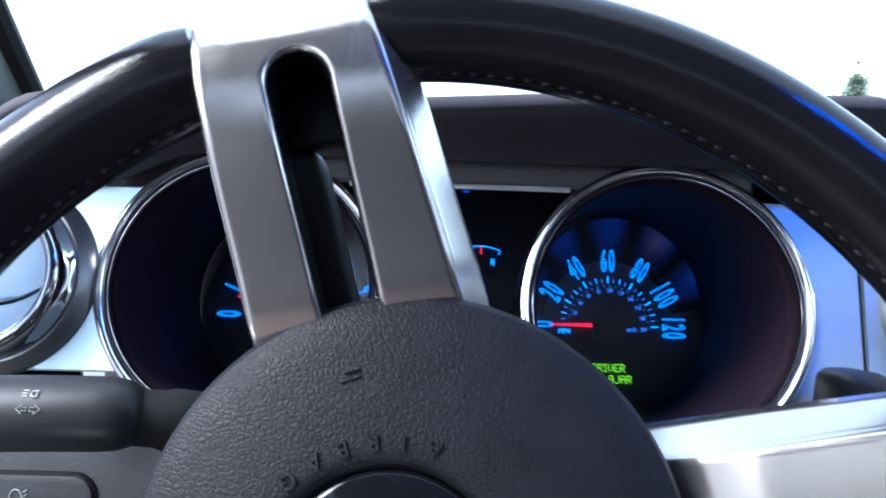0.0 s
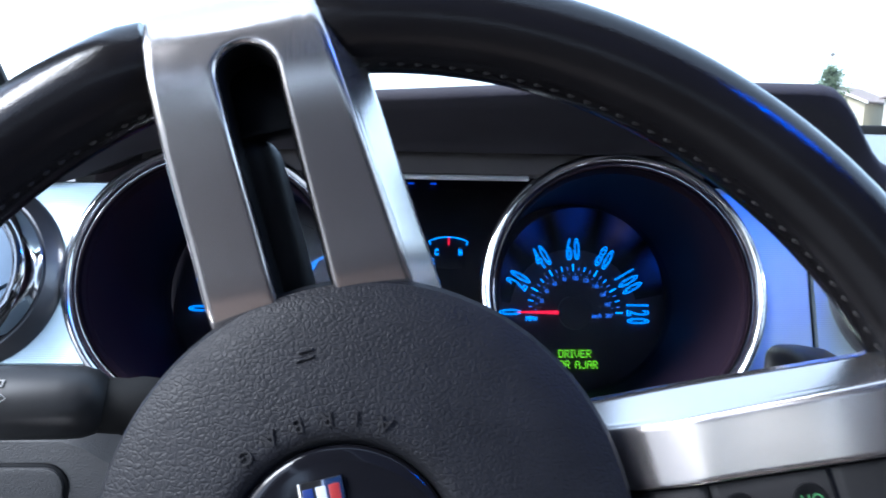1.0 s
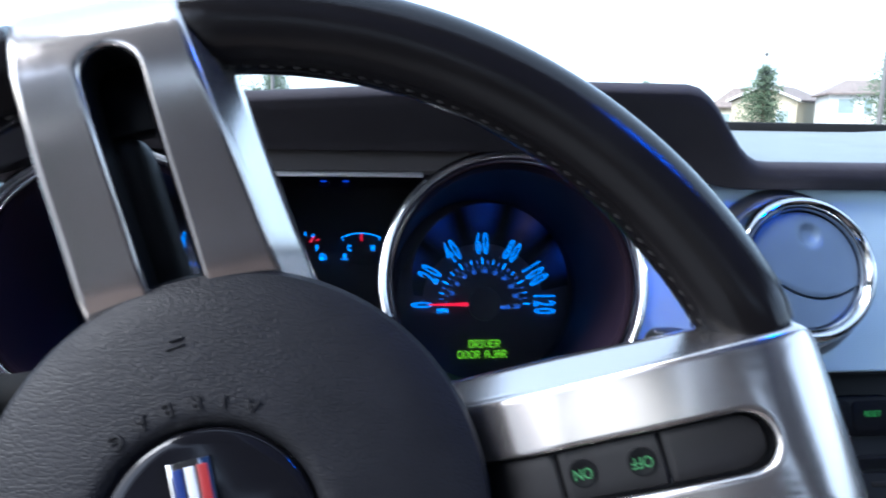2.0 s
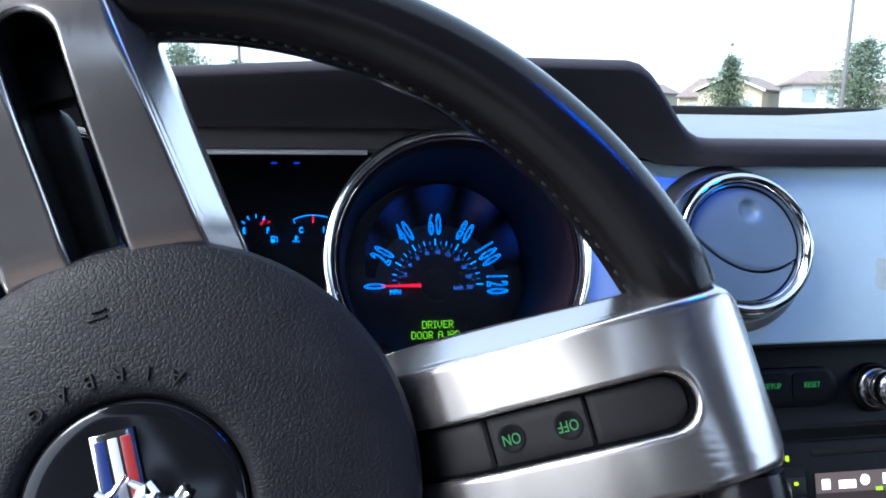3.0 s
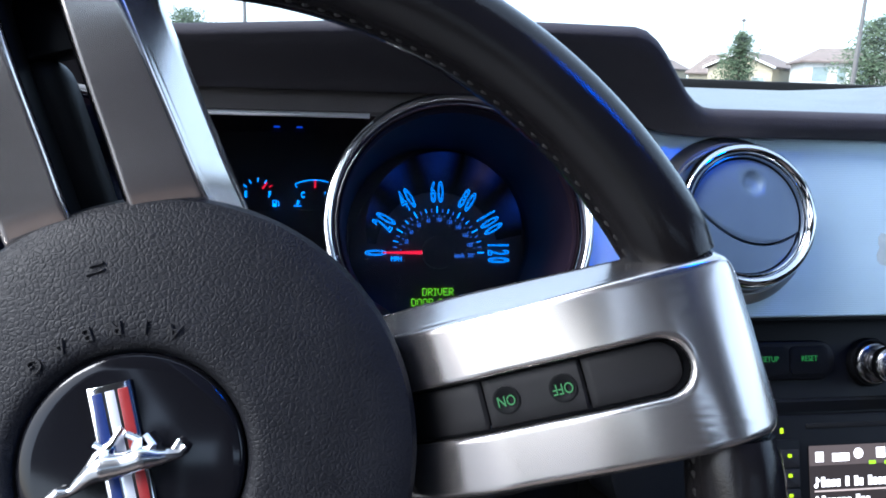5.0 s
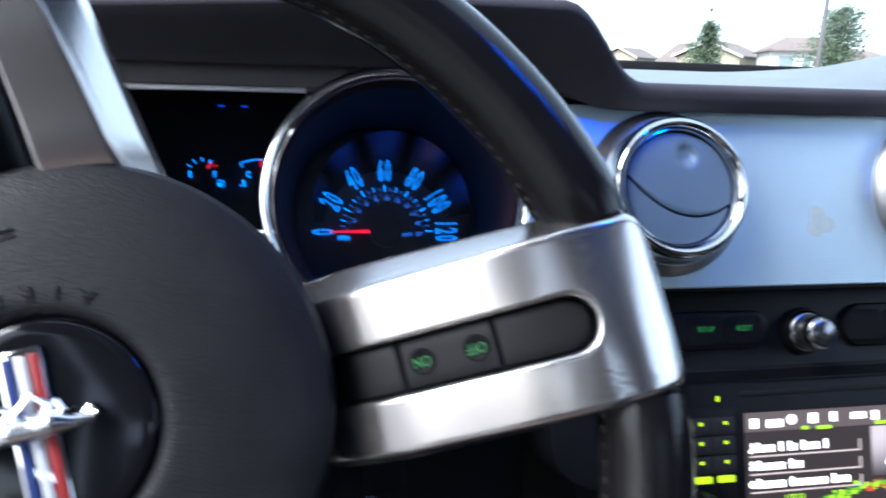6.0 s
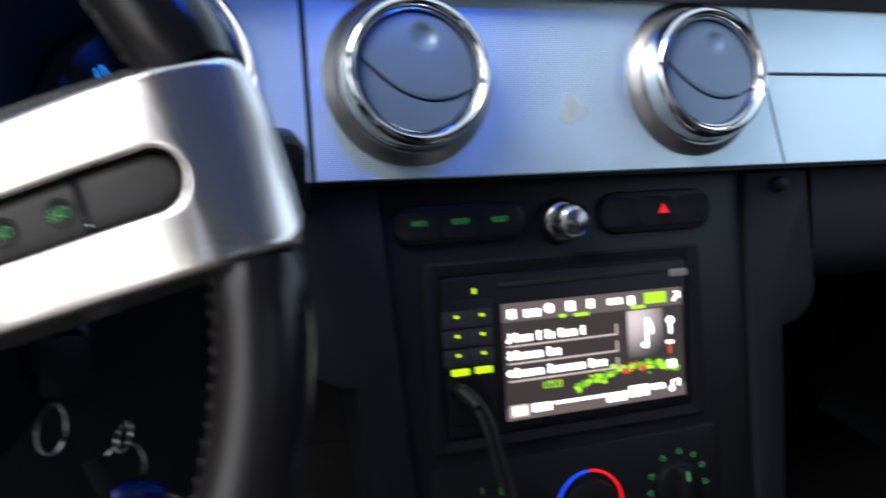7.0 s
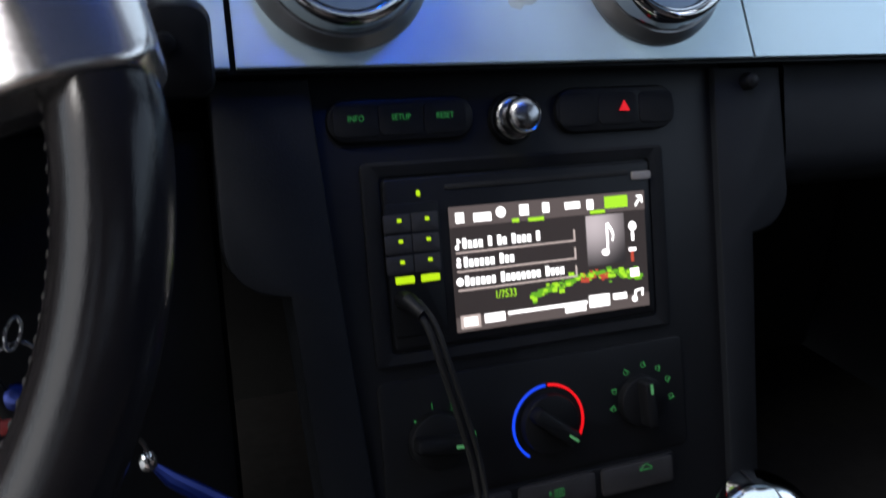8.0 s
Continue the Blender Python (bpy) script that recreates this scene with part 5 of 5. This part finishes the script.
def stack_face(x0, x1, z0, z1, off, edge=0.003):
    b = nb()
    h = (z1 - z0) * math.hypot(1, 0.3)
    slab(b, rr(x0, x1, 0, h, 0.004), -0.03, off, edge)
    return b, st(0, z0)


b, m = stack_face(0.458, 0.752, 0.40, 0.8215, 0.0)
part("face", b, M_BLACK, stack, "smooth black stack face", m)


def side_pillar(points, proud=0.006):
    """A flat pillar on the stack's face with this outline of (x, z), counter-clockwise."""
    loop = [(x, (z - 0.79) * math.hypot(1, 0.3)) for x, z in points]
    return slab(nb(), loop, -0.05, proud, 0.0025)


def notched(side, low):
    """The outer edge of a pillar: upright beside the panel, then cut back under a rounded corner. side: (x, z) of its ends."""
    (x0, z0), (x1, z1) = side
    (x2, z2), (x3, z3) = low
    pts = [(x0 + (x1 - x0) * k / 4, z0 + (z1 - z0) * k / 4) for k in range(5)]
    pts += [(x1 + (x2 - x1) * (1 - math.cos(radians(a))), z1 - (z1 - z2) * math.sin(radians(a))) for a in (20, 40, 60, 80)]
    return pts + [(x2, z2), (x3, z3)]


left_edge = notched(((0.4064, 0.8150), (0.4052, 0.7250)), ((0.4400, 0.6960), (0.4590, 0.4000)))
right_edge = notched(((0.7985, 0.8150), (0.8030, 0.7300)), ((0.7705, 0.7020), (0.7640, 0.4000)))
part("side_pillar", side_pillar(left_edge + [(0.4930, 0.4000), (0.4793, 0.5731), (0.4698, 0.6880), (0.4613, 0.8150)]), M_PILLAR, stack, "dark blue-black grained side pillar", st(0, 0.79))
part("side_pillar", side_pillar([(0.7418, 0.8150), (0.7420, 0.6900), (0.7425, 0.5700), (0.7420, 0.4000)] + right_edge[::-1]), M_PILLAR, stack, "dark grained side pillar", st(0, 0.79))
part("screw_plug", lathe(nb(), [(0.0062, -0.001), (0.0062, 0.003), (0.005, 0.0065), (0.003, 0.0078), (0.0001, 0.008)], 24), M_BLACK, stack, "round black plug", st(0.7690, 0.8050, 0.006))

# message button pod
pod = thing("button_pod", "black oval pod with three green lettered buttons", "button pod", st(0.5160, 0.7907))
part("pod_body", slab(nb(), rr(-0.0460, 0.0460, -0.0128, 0.0128, 0.0120), -0.004, 0.004, 0.002), M_BLACK, pod)
for txt, dx in (("INFO", -0.0288), ("SETUP", -0.0011), ("RESET", 0.0267)):
    k = part("button", slab(nb(), rr(-0.0136, 0.0136, -0.0095, 0.0095, 0.004), 0.002, 0.0047, 0.0006), M_DARK, pod, "", tr(dx, 0, 0))
    part("legend", lettering(txt, 0.0036, 0.85), G_LEG, k, "green lit legend", tr(0, 0.0012, 0.0050), smooth=False)

# cigarette lighter with a chrome knob
lighter = thing("lighter", "chrome knob pushed into a round socket", "cigarette lighter", st(0.5885, 0.7885))
M_SMOKE = node_mat("smoked_steel", (0.19, 0.19, 0.195), 0.20, 1.0, 40, 0.08)
part("socket", lathe(nb(), [(0.0160, 0.0), (0.0160, 0.003), (0.0152, 0.0046), (0.0142, 0.0046)], 40), M_BLACK, lighter, "black socket ring")
part("flange", lathe(nb(), [(0.0143, -0.002), (0.0143, 0.0055), (0.0138, 0.0076), (0.0126, 0.0090), (0.0108, 0.0096), (0.0090, 0.0100)], 40), M_SMOKE, lighter, "rounded steel flange")
part("neck", lathe(nb(), [(0.0092, 0.0096), (0.0086, 0.0104), (0.0084, 0.0120), (0.0087, 0.0134), (0.0094, 0.0145)], 40), M_CHROME_DARK, lighter, "dark waisted neck")
part("knob", lathe(nb(), [(0.0092, 0.0140), (0.0106, 0.0152), (0.0114, 0.0172), (0.0115, 0.0202), (0.0110, 0.0220), (0.0102, 0.0228), (0.0094, 0.0224)], 40), M_SMOKE, lighter, "rounded steel knob")
part("knob_cap", lathe(nb(), [(0.0095, 0.0224), (0.0085, 0.0234), (0.0064, 0.0243), (0.0032, 0.0249), (0.0001, 0.0251)], 40), M_CHROME_DARK, lighter, "domed dark cap")

# hazard switch pod
haz = thing("hazard_pod", "black oval pod with a lit red hazard triangle", "hazard switch", st(0.6645, 0.7913))
part("pod_body", slab(nb(), rr(-0.0457, 0.0457, -0.0147, 0.0147, 0.0135), -0.004, 0.004, 0.002), M_BLACK, haz)
for dx, w in ((-0.030, 0.0135), (0.0, 0.0145), (0.030, 0.0135)):
    part("button", slab(nb(), rr(-w, w, -0.0105, 0.0105, 0.004), 0.002, 0.0047, 0.0006), M_DARK, haz, "", tr(dx, 0, 0))
tri = [(0.0046 * math.cos(radians(90 + 120 * i)), 0.0046 * math.sin(radians(90 + 120 * i))) for i in range(3)]
part("triangle", loft(nb(), [at_z(tri, 0.005), at_z(tri, 0.0056)], cap_last=True), G_HAZ, haz, "lit red triangle", tr(0.0045, 0.0005, 0), smooth=False)

# ---------------------------------------------------------------- head unit
RZ = 0.7080     # middle height of the unit
unit = thing("head_unit", "double-height car stereo with a lit touch screen and lit side keys", "car stereo", st(0.5940, RZ))
part("surround", loft(nb(), [at_z(rr(-0.1065, 0.1050, -0.0645, 0.0615, 0.004), -0.002), at_z(rr(-0.1065, 0.1050, -0.0645, 0.0615, 0.004), 0.002), at_z(rr(-0.1045, 0.1030, -0.0625, 0.0595, 0.004), 0.003), at_z(rr(-0.0960, 0.0945, -0.0560, 0.0530, 0.003), 0.0015), at_z(rr(-0.0950, 0.0935, -0.0550, 0.0520, 0.003), -0.006)]), M_DARK, unit, "grained fitting frame")
part("body", slab(nb(), rr(-0.0945, 0.0930, -0.0545, 0.0515, 0.004), -0.02, 0.0035, 0.002), M_BLACK, unit, "glossy black front")
part("disc_slot", slab(nb(), rr(-0.055, 0.076, -0.0016, 0.0016, 0.0012), 0, 0.0008, 0.0003), M_RUBBER, unit, "", tr(0, 0.0440, 0.0034))
part("eject_key", slab(nb(), rr(-0.0075, 0.0075, -0.0028, 0.0028, 0.0015), 0, 0.0016, 0.0006), M_POLE, unit, "small grey eject key", tr(0.0860, 0.0415, 0.0030))
part("brand_bar", box(nb(), 0.024, 0.0020, 0.0004), M_BUTTON, unit, "", tr(0.020, -0.0480, 0.0037), smooth=False)
part("key_strip", slab(nb(), rr(-0.0180, 0.0170, -0.046, 0.036, 0.003), 0, 0.0012, 0.0005), M_BLACK, unit, "", tr(-0.0765, 0.000, 0.0030))
part("led", slab(nb(), rr(-0.0012, 0.0012, -0.0018, 0.0018, 0.0006, 2), 0, 0.0006, 0.0002), G_LED, unit, "small lit indicator", tr(-0.0721, 0.0416, 0.0034), smooth=False)
for r_ in range(3):
    for cxk in (-0.0872, -0.0695):
        kp = part("side_key", slab(nb(), rr(-0.0085, 0.0085, -0.0055, 0.0055, 0.001), 0, 0.0012, 0.0004), M_BUTTON, unit, "", tr(cxk, 0.0241 - 0.0126 * r_, 0.0038))
        part("led", slab(nb(), rr(-0.0014, 0.0014, -0.0011, 0.0011, 0.0005, 2), 0, 0.0005, 0.0002), G_LED, kp, "lit key mark", tr(0.0015, 0.0018, 0.0012), smooth=False)
for cxk in (-0.0848, -0.0685):
    part("lit_key", slab(nb(), rr(-0.0060, 0.0060, -0.0022, 0.0022, 0.0008, 2), 0, 0.0012, 0.0003), G_LED, unit, "lit bar key", tr(cxk, -0.0105, 0.0040), smooth=False)

SW, SH = 0.0705, 0.0394      # half sizes of the screen
scr = part("screen", slab(nb(), rr(-SW, SW, -SH, SH, 0.001, 2), 0, 0.0010, 0.0002), G_SCREEN, unit, "lit colour screen with a music page", tr(0.0168, -0.0082, 0.0032), smooth=False)


def px(x0, x1, y0, y1, mat, z=0.0013, name="screen_mark"):
    """A flat mark on the screen; x and y from 0 to 1, y down."""
    b = nb()
    loft(b, [at_z([(-SW + 2 * SW * x, SH - 2 * SH * y) for x, y in ((x0, y1), (x1, y1), (x1, y0), (x0, y0))], zz) for zz in (z - 0.0003, z)], cap_last=True)
    return part(name, b, mat, scr, "", smooth=False)


def dot(x, y, r, mat, z=0.0013):
    """A round mark on the screen."""
    b = nb()
    bmesh.ops.create_circle(b, cap_ends=True, segments=16, radius=r, matrix=tr(-SW + 2 * SW * x, SH - 2 * SH * y, z))
    return part("screen_mark", b, mat, scr, "", smooth=False)


def stroke(points, mat, r=0.0007, name="screen_mark"):
    """A drawn line on the screen."""
    return part(name, tube(nb(), [(-SW + 2 * SW * x, SH - 2 * SH * y, 0.0014) for x, y in points], r, 6), mat, scr, "", smooth=False)


px(0.0, 1.0, 0.0, 0.16, G_SCREEN2, 0.00115, "top_band")
px(0.0, 1.0, 0.885, 1.0, G_SCREEN2, 0.00115, "bottom_band")
px(0.03, 0.07, 0.05, 0.13, G_WHITE)
px(0.115, 0.20, 0.065, 0.13, G_WHITE, name="word_bar")
dot(0.2475, 0.072, 0.0034, G_WHITE)
px(0.34, 0.385, 0.03, 0.115, G_WHITE)
px(0.30, 0.335, 0.135, 0.165, G_LIME)
px(0.38, 0.46, 0.14, 0.17, G_LIME)
px(0.455, 0.49, 0.03, 0.11, G_WHITE)
px(0.57, 0.65, 0.045, 0.10, G_WHITE, name="word_bar")
px(0.685, 0.72, 0.04, 0.12, G_WHITE)
px(0.70, 0.78, 0.13, 0.16, G_LIME)
px(0.78, 0.905, 0.025, 0.125, G_LIME, 0.0014)
stroke(((0.945, 0.125), (0.980, 0.045)), G_WHITE)
stroke(((0.955, 0.045), (0.982, 0.042), (0.983, 0.100)), G_WHITE)
rnd = random.Random(9)
for row, (y, widths) in enumerate(((0.255, (0.11, 0.03, 0.06, 0.11, 0.03)), (0.405, (0.17, 0.10)), (0.555, (0.17, 0.22, 0.12)))):
    if row == 0:
        stroke(((0.032, y + 0.07), (0.032, y), (0.044, y + 0.03)), G_WHITE, 0.0006)
        dot(0.027, y + 0.068, 0.0014, G_WHITE)
    elif row == 1:
        dot(0.030, y + 0.018, 0.0014, G_WHITE)
        px(0.020, 0.040, y + 0.042, y + 0.075, G_WHITE)
    else:
        dot(0.030, y + 0.042, 0.0025, G_WHITE)
    x = 0.055
    for w in widths:
        n = max(1, int(w / 0.026))
        for k in range(n):
            hgt = 0.075 if k == 0 else 0.055
            px(x, x + 0.018, y + 0.075 - hgt, y + 0.078, G_WHITE, name="letter_bar")
            x += 0.0255
        x += 0.020
    px(0.02, 0.615, y + 0.105, y + 0.118, G_LINE, name="rule")
    px(0.607, 0.615, y + 0.02, y + 0.105, G_LINE, name="rule")
part("counter", lettering("1/7533", 0.0050, 0.78), G_LIME, scr, "lime track counter", tr(-SW + 2 * SW * 0.245, SH - 2 * SH * 0.735, 0.0014), smooth=False)
px(0.675, 0.88, 0.175, 0.60, G_ART, 0.00125, "album_tile")
b = nb()
note = [(0.0, -0.008), (0.0, 0.010), (0.0006, 0.0105), (0.0035, 0.0060), (0.0046, 0.0020), (0.0036, -0.0015)]
tube(b, [(x, y, 0.0016) for x, y in note], [0.0007, 0.0007, 0.0009, 0.0009, 0.0007, 0.0004], 6)
bmesh.ops.create_circle(b, cap_ends=True, segments=16, radius=0.0030, matrix=tr(-0.0018, -0.0085, 0.0016) @ Matrix.Diagonal((1.0, 0.75, 1, 1)))
part("note_symbol", b, G_WHITE, scr, "white music note", tr(0.0400, 0.0090, 0), smooth=False)
for i in range(150):
    t = rnd.random()
    x = 0.36 + 0.60 * t
    y = 0.80 - 0.10 * math.sin(t * 3.0) - 0.05 * t + rnd.gauss(0, 0.022)
    mat = G_SRED if 0.45 < t < 0.68 and rnd.random() < 0.55 else (G_LIME if rnd.random() < 0.4 else G_GREEN)
    s = 0.006 + 0.012 * rnd.random()
    px(x, min(0.985, x + s * 1.6), y - s, y + s, mat, 0.00118 + 0.0000006 * i, "spectrum_bar")
dot(0.925, 0.295, 0.0031, G_WHITE)
px(0.918, 0.932, 0.33, 0.42, G_WHITE)
px(0.90, 0.94, 0.48, 0.51, G_WHITE)
px(0.91, 0.925, 0.51, 0.60, G_SRED)
px(0.90, 0.95, 0.66, 0.73, G_WHITE)
px(0.02, 0.115, 0.87, 0.975, G_LINE, 0.0013)
px(0.035, 0.10, 0.89, 0.955, G_WHITE, 0.0014)
px(0.135, 0.235, 0.88, 0.95, G_WHITE, name="word_bar")
px(0.25, 0.66, 0.885, 0.91, G_WHITE, name="progress_bar")
px(0.54, 0.65, 0.90, 0.965, G_WHITE, name="word_bar")
px(0.67, 0.78, 0.85, 0.95, G_WHITE, name="word_bar")
px(0.80, 0.875, 0.86, 0.91, G_WHITE, name="word_bar")
dot(0.918, 0.925, 0.0022, G_WHITE)
stroke(((0.918, 0.93), (0.925, 0.855), (0.965, 0.845), (0.960, 0.905)), G_WHITE)

# lead plugged into the unit
lead = thing("audio_lead", "black lead hanging from a plug in the stereo", "cable", tr(0, 0, 0))
pts = [tuple(st(0.510, 0.684) @ Vector((0, 0, 0.012))), tuple(st(0.5145, 0.6725) @ Vector((0, 0, 0.026))), tuple(st(0.5195, 0.652) @ Vector((0, 0, 0.030))), tuple(st(0.5295, 0.618) @ Vector((0, 0, 0.026))), tuple(st(0.5385, 0.580) @ Vector((0, 0, 0.022))), tuple(st(0.544, 0.52) @ Vector((0, 0, 0.02))), tuple(st(0.55, 0.44) @ Vector((0, 0, 0.02)))]
part("wire", tube(nb(), smooth_path(pts, 8), 0.0021, 10), M_RUBBER, lead)
part("wire", tube(nb(), smooth_path([(x + 0.0035, y - 0.003, z + 0.004) for x, y, z in pts], 8), 0.0016, 10), M_RUBBER, lead)
part("plug", tube(nb(), [tuple(st(0.5065, 0.687) @ Vector((0, 0, 0.002))), tuple(st(0.508, 0.6865) @ Vector((0, 0, 0.012))), tuple(st(0.514, 0.679) @ Vector((0, 0, 0.022)))], [0.0055, 0.0058, 0.0045], 12), M_BLACK, lead, "black moulded plug")

# ---------------------------------------------------------------- climate controls
clim = thing("climate_panel", "black climate panel with three knobs and lit legends", "climate control", st(0.5985, 0.5962))
part("panel", slab(nb(), rr(-0.112, 0.110, -0.0345, 0.044, 0.006), -0.006, 0.0022, 0.0015), M_BLACK, clim)


def knob(x, y, r, turn, name):
    k = part(name, lathe(nb(), [(r, 0.002), (r * 0.99, 0.006), (r * 0.95, 0.008), (r * 0.90, 0.0085), (0.0001, 0.0085)], 48), M_BLACK, clim, "round black knob", tr(x, y, 0) @ rz(turn))
    part("grip", slab(nb(), rr(-r * 0.26, r * 0.26, -r * 0.92, r * 0.92, r * 0.2), 0.008, 0.018, 0.003), M_BLACK, k)
    part("pointer", box(nb(), 0.0018, r * 0.38, 0.0006), G_KEY, k, "lit pointer", tr(0, r * 0.62, 0.0183), smooth=False)
    return k


knob(-0.0770, 0.0030, 0.0185, -97, "fan_knob")
knob(0.0015, 0.000, 0.0205, -128, "temperature_knob")
knob(0.0725, 0.0035, 0.0180, 3, "mode_knob")


def lit_arc(x, y, r, a0, a1, mat, lab):
    part("lit_arc", tube(nb(), [(x + r * math.cos(radians(a0 + (a1 - a0) * i / 24)), y + r * math.sin(radians(a0 + (a1 - a0) * i / 24)), 0.0026) for i in range(25)], 0.0010, 6), mat, clim, lab, smooth=False)


lit_arc(0.0015, 0.0, 0.0255, 92, 232, G_COLD, "lit blue arc")
lit_arc(0.0015, 0.0, 0.0255, 88, -40, G_HOT, "lit red arc")
for i, a in enumerate((186, 156, 118, 83, 52, 24, -8)):
    p = tr(0.0745 + 0.0243 * math.cos(radians(a)), 0.0040 + 0.0243 * math.sin(radians(a)), 0.0024)
    g = part("mode_symbol", box(nb(), 0.0044, 0.0007, 0.0004), G_LEG, clim, "small green symbol", p @ rz(a + 30), smooth=False)
    part("symbol_detail", tube(nb(), [(0.0017 * math.cos(2 * math.pi * j / 10), 0.0018 + 0.0014 * math.sin(2 * math.pi * j / 10), 0) for j in range(10)], 0.0003, 4, True), G_LEG, g, smooth=False)
for txt, a in (("1", 95), ("2", 64), ("3", 34), ("4", 4)):
    part("legend", lettering(txt, 0.0042, 0.8), G_LEG, clim, "green lit digit", tr(-0.076 + 0.0250 * math.cos(radians(a)), 0.0250 * math.sin(radians(a)), 0.0026), smooth=False)
fanp = tr(-0.076 + 0.0250 * math.cos(radians(122)), 0.0250 * math.sin(radians(140)), 0.0026)
for j in range(3):
    part("fan_symbol", slab(nb(), circle(0.0012, 0, 0.0012, 10, 0.0007), 0, 0.0003, 0.0001), G_LEG, clim, "", fanp @ rz(120 * j), smooth=False)
btnrow = part("button_strip", slab(nb(), rr(-0.090, 0.098, -0.0600, -0.0375, 0.004), -0.006, 0.0035, 0.002), M_BLACK, clim, "row of flat black buttons")
for k in range(3):
    part("button", slab(nb(), rr(-0.0285, 0.0285, -0.0095, 0.0095, 0.003), 0.002, 0.0058, 0.0012), M_BUTTON, btnrow, "", tr(-0.058 + 0.062 * k, -0.0488, 0))
part("symbol", tube(nb(), [(x, y, 0.0061) for x, y in rr(-0.0035, 0.0035, -0.0025, 0.0025, 0.0008, 2)], 0.0003, 4, True), G_LEG, btnrow, "green demist symbol", tr(0.0045, -0.0475, 0), smooth=False)
for k in range(3):
    part("symbol", box(nb(), 0.0005, 0.0030, 0.0004), G_LEG, btnrow, "", tr(0.0027 + 0.0018 * k, -0.0475, 0.0061), smooth=False)
part("symbol", lettering("R", 0.0030), G_LEG, btnrow, "green letter", tr(-0.0020, -0.0475, 0.0060), smooth=False)
car_mark = [(-0.0048, -0.0012), (-0.0046, 0.0004), (-0.0028, 0.0008), (-0.0012, 0.0024), (0.0014, 0.0024), (0.0030, 0.0008), (0.0046, 0.0004), (0.0048, -0.0012)]
part("symbol", tube(nb(), [(x, y, 0.0061) for x, y in car_mark], 0.0004, 4, True), G_LEG, btnrow, "green recirculation symbol", tr(0.072, -0.0440, 0), smooth=False)

# gear lever knob low in front of the stack
shift = thing("gear_lever", "polished silver gear lever knob", "gear lever", tr(0.655, 0.42, 0))
part("shaft", tube(nb(), [(0, 0, 0.40), (0.01, -0.01, 0.50), (0.014, -0.014, 0.575)], [0.012, 0.010, 0.009], 14), M_CHROME_DARK, shift)
part("knob", lathe(nb(), [(0.0001, -0.028), (0.012, -0.027), (0.018, -0.018), (0.024, -0.004), (0.0255, 0.008), (0.022, 0.019), (0.012, 0.0255), (0.0001, 0.027)], 40), M_CHROME, shift, "polished oval knob", tr(0.014, -0.014, 0.594) @ Matrix.Rotation(radians(8), 4, "X"))
tunnel = solid("tunnel", plate(0.45, 0.76, -0.9, 0.62, 0.26, 0.42, 0.03), M_DARK, "black centre tunnel between the seats", "console", kind="structure")
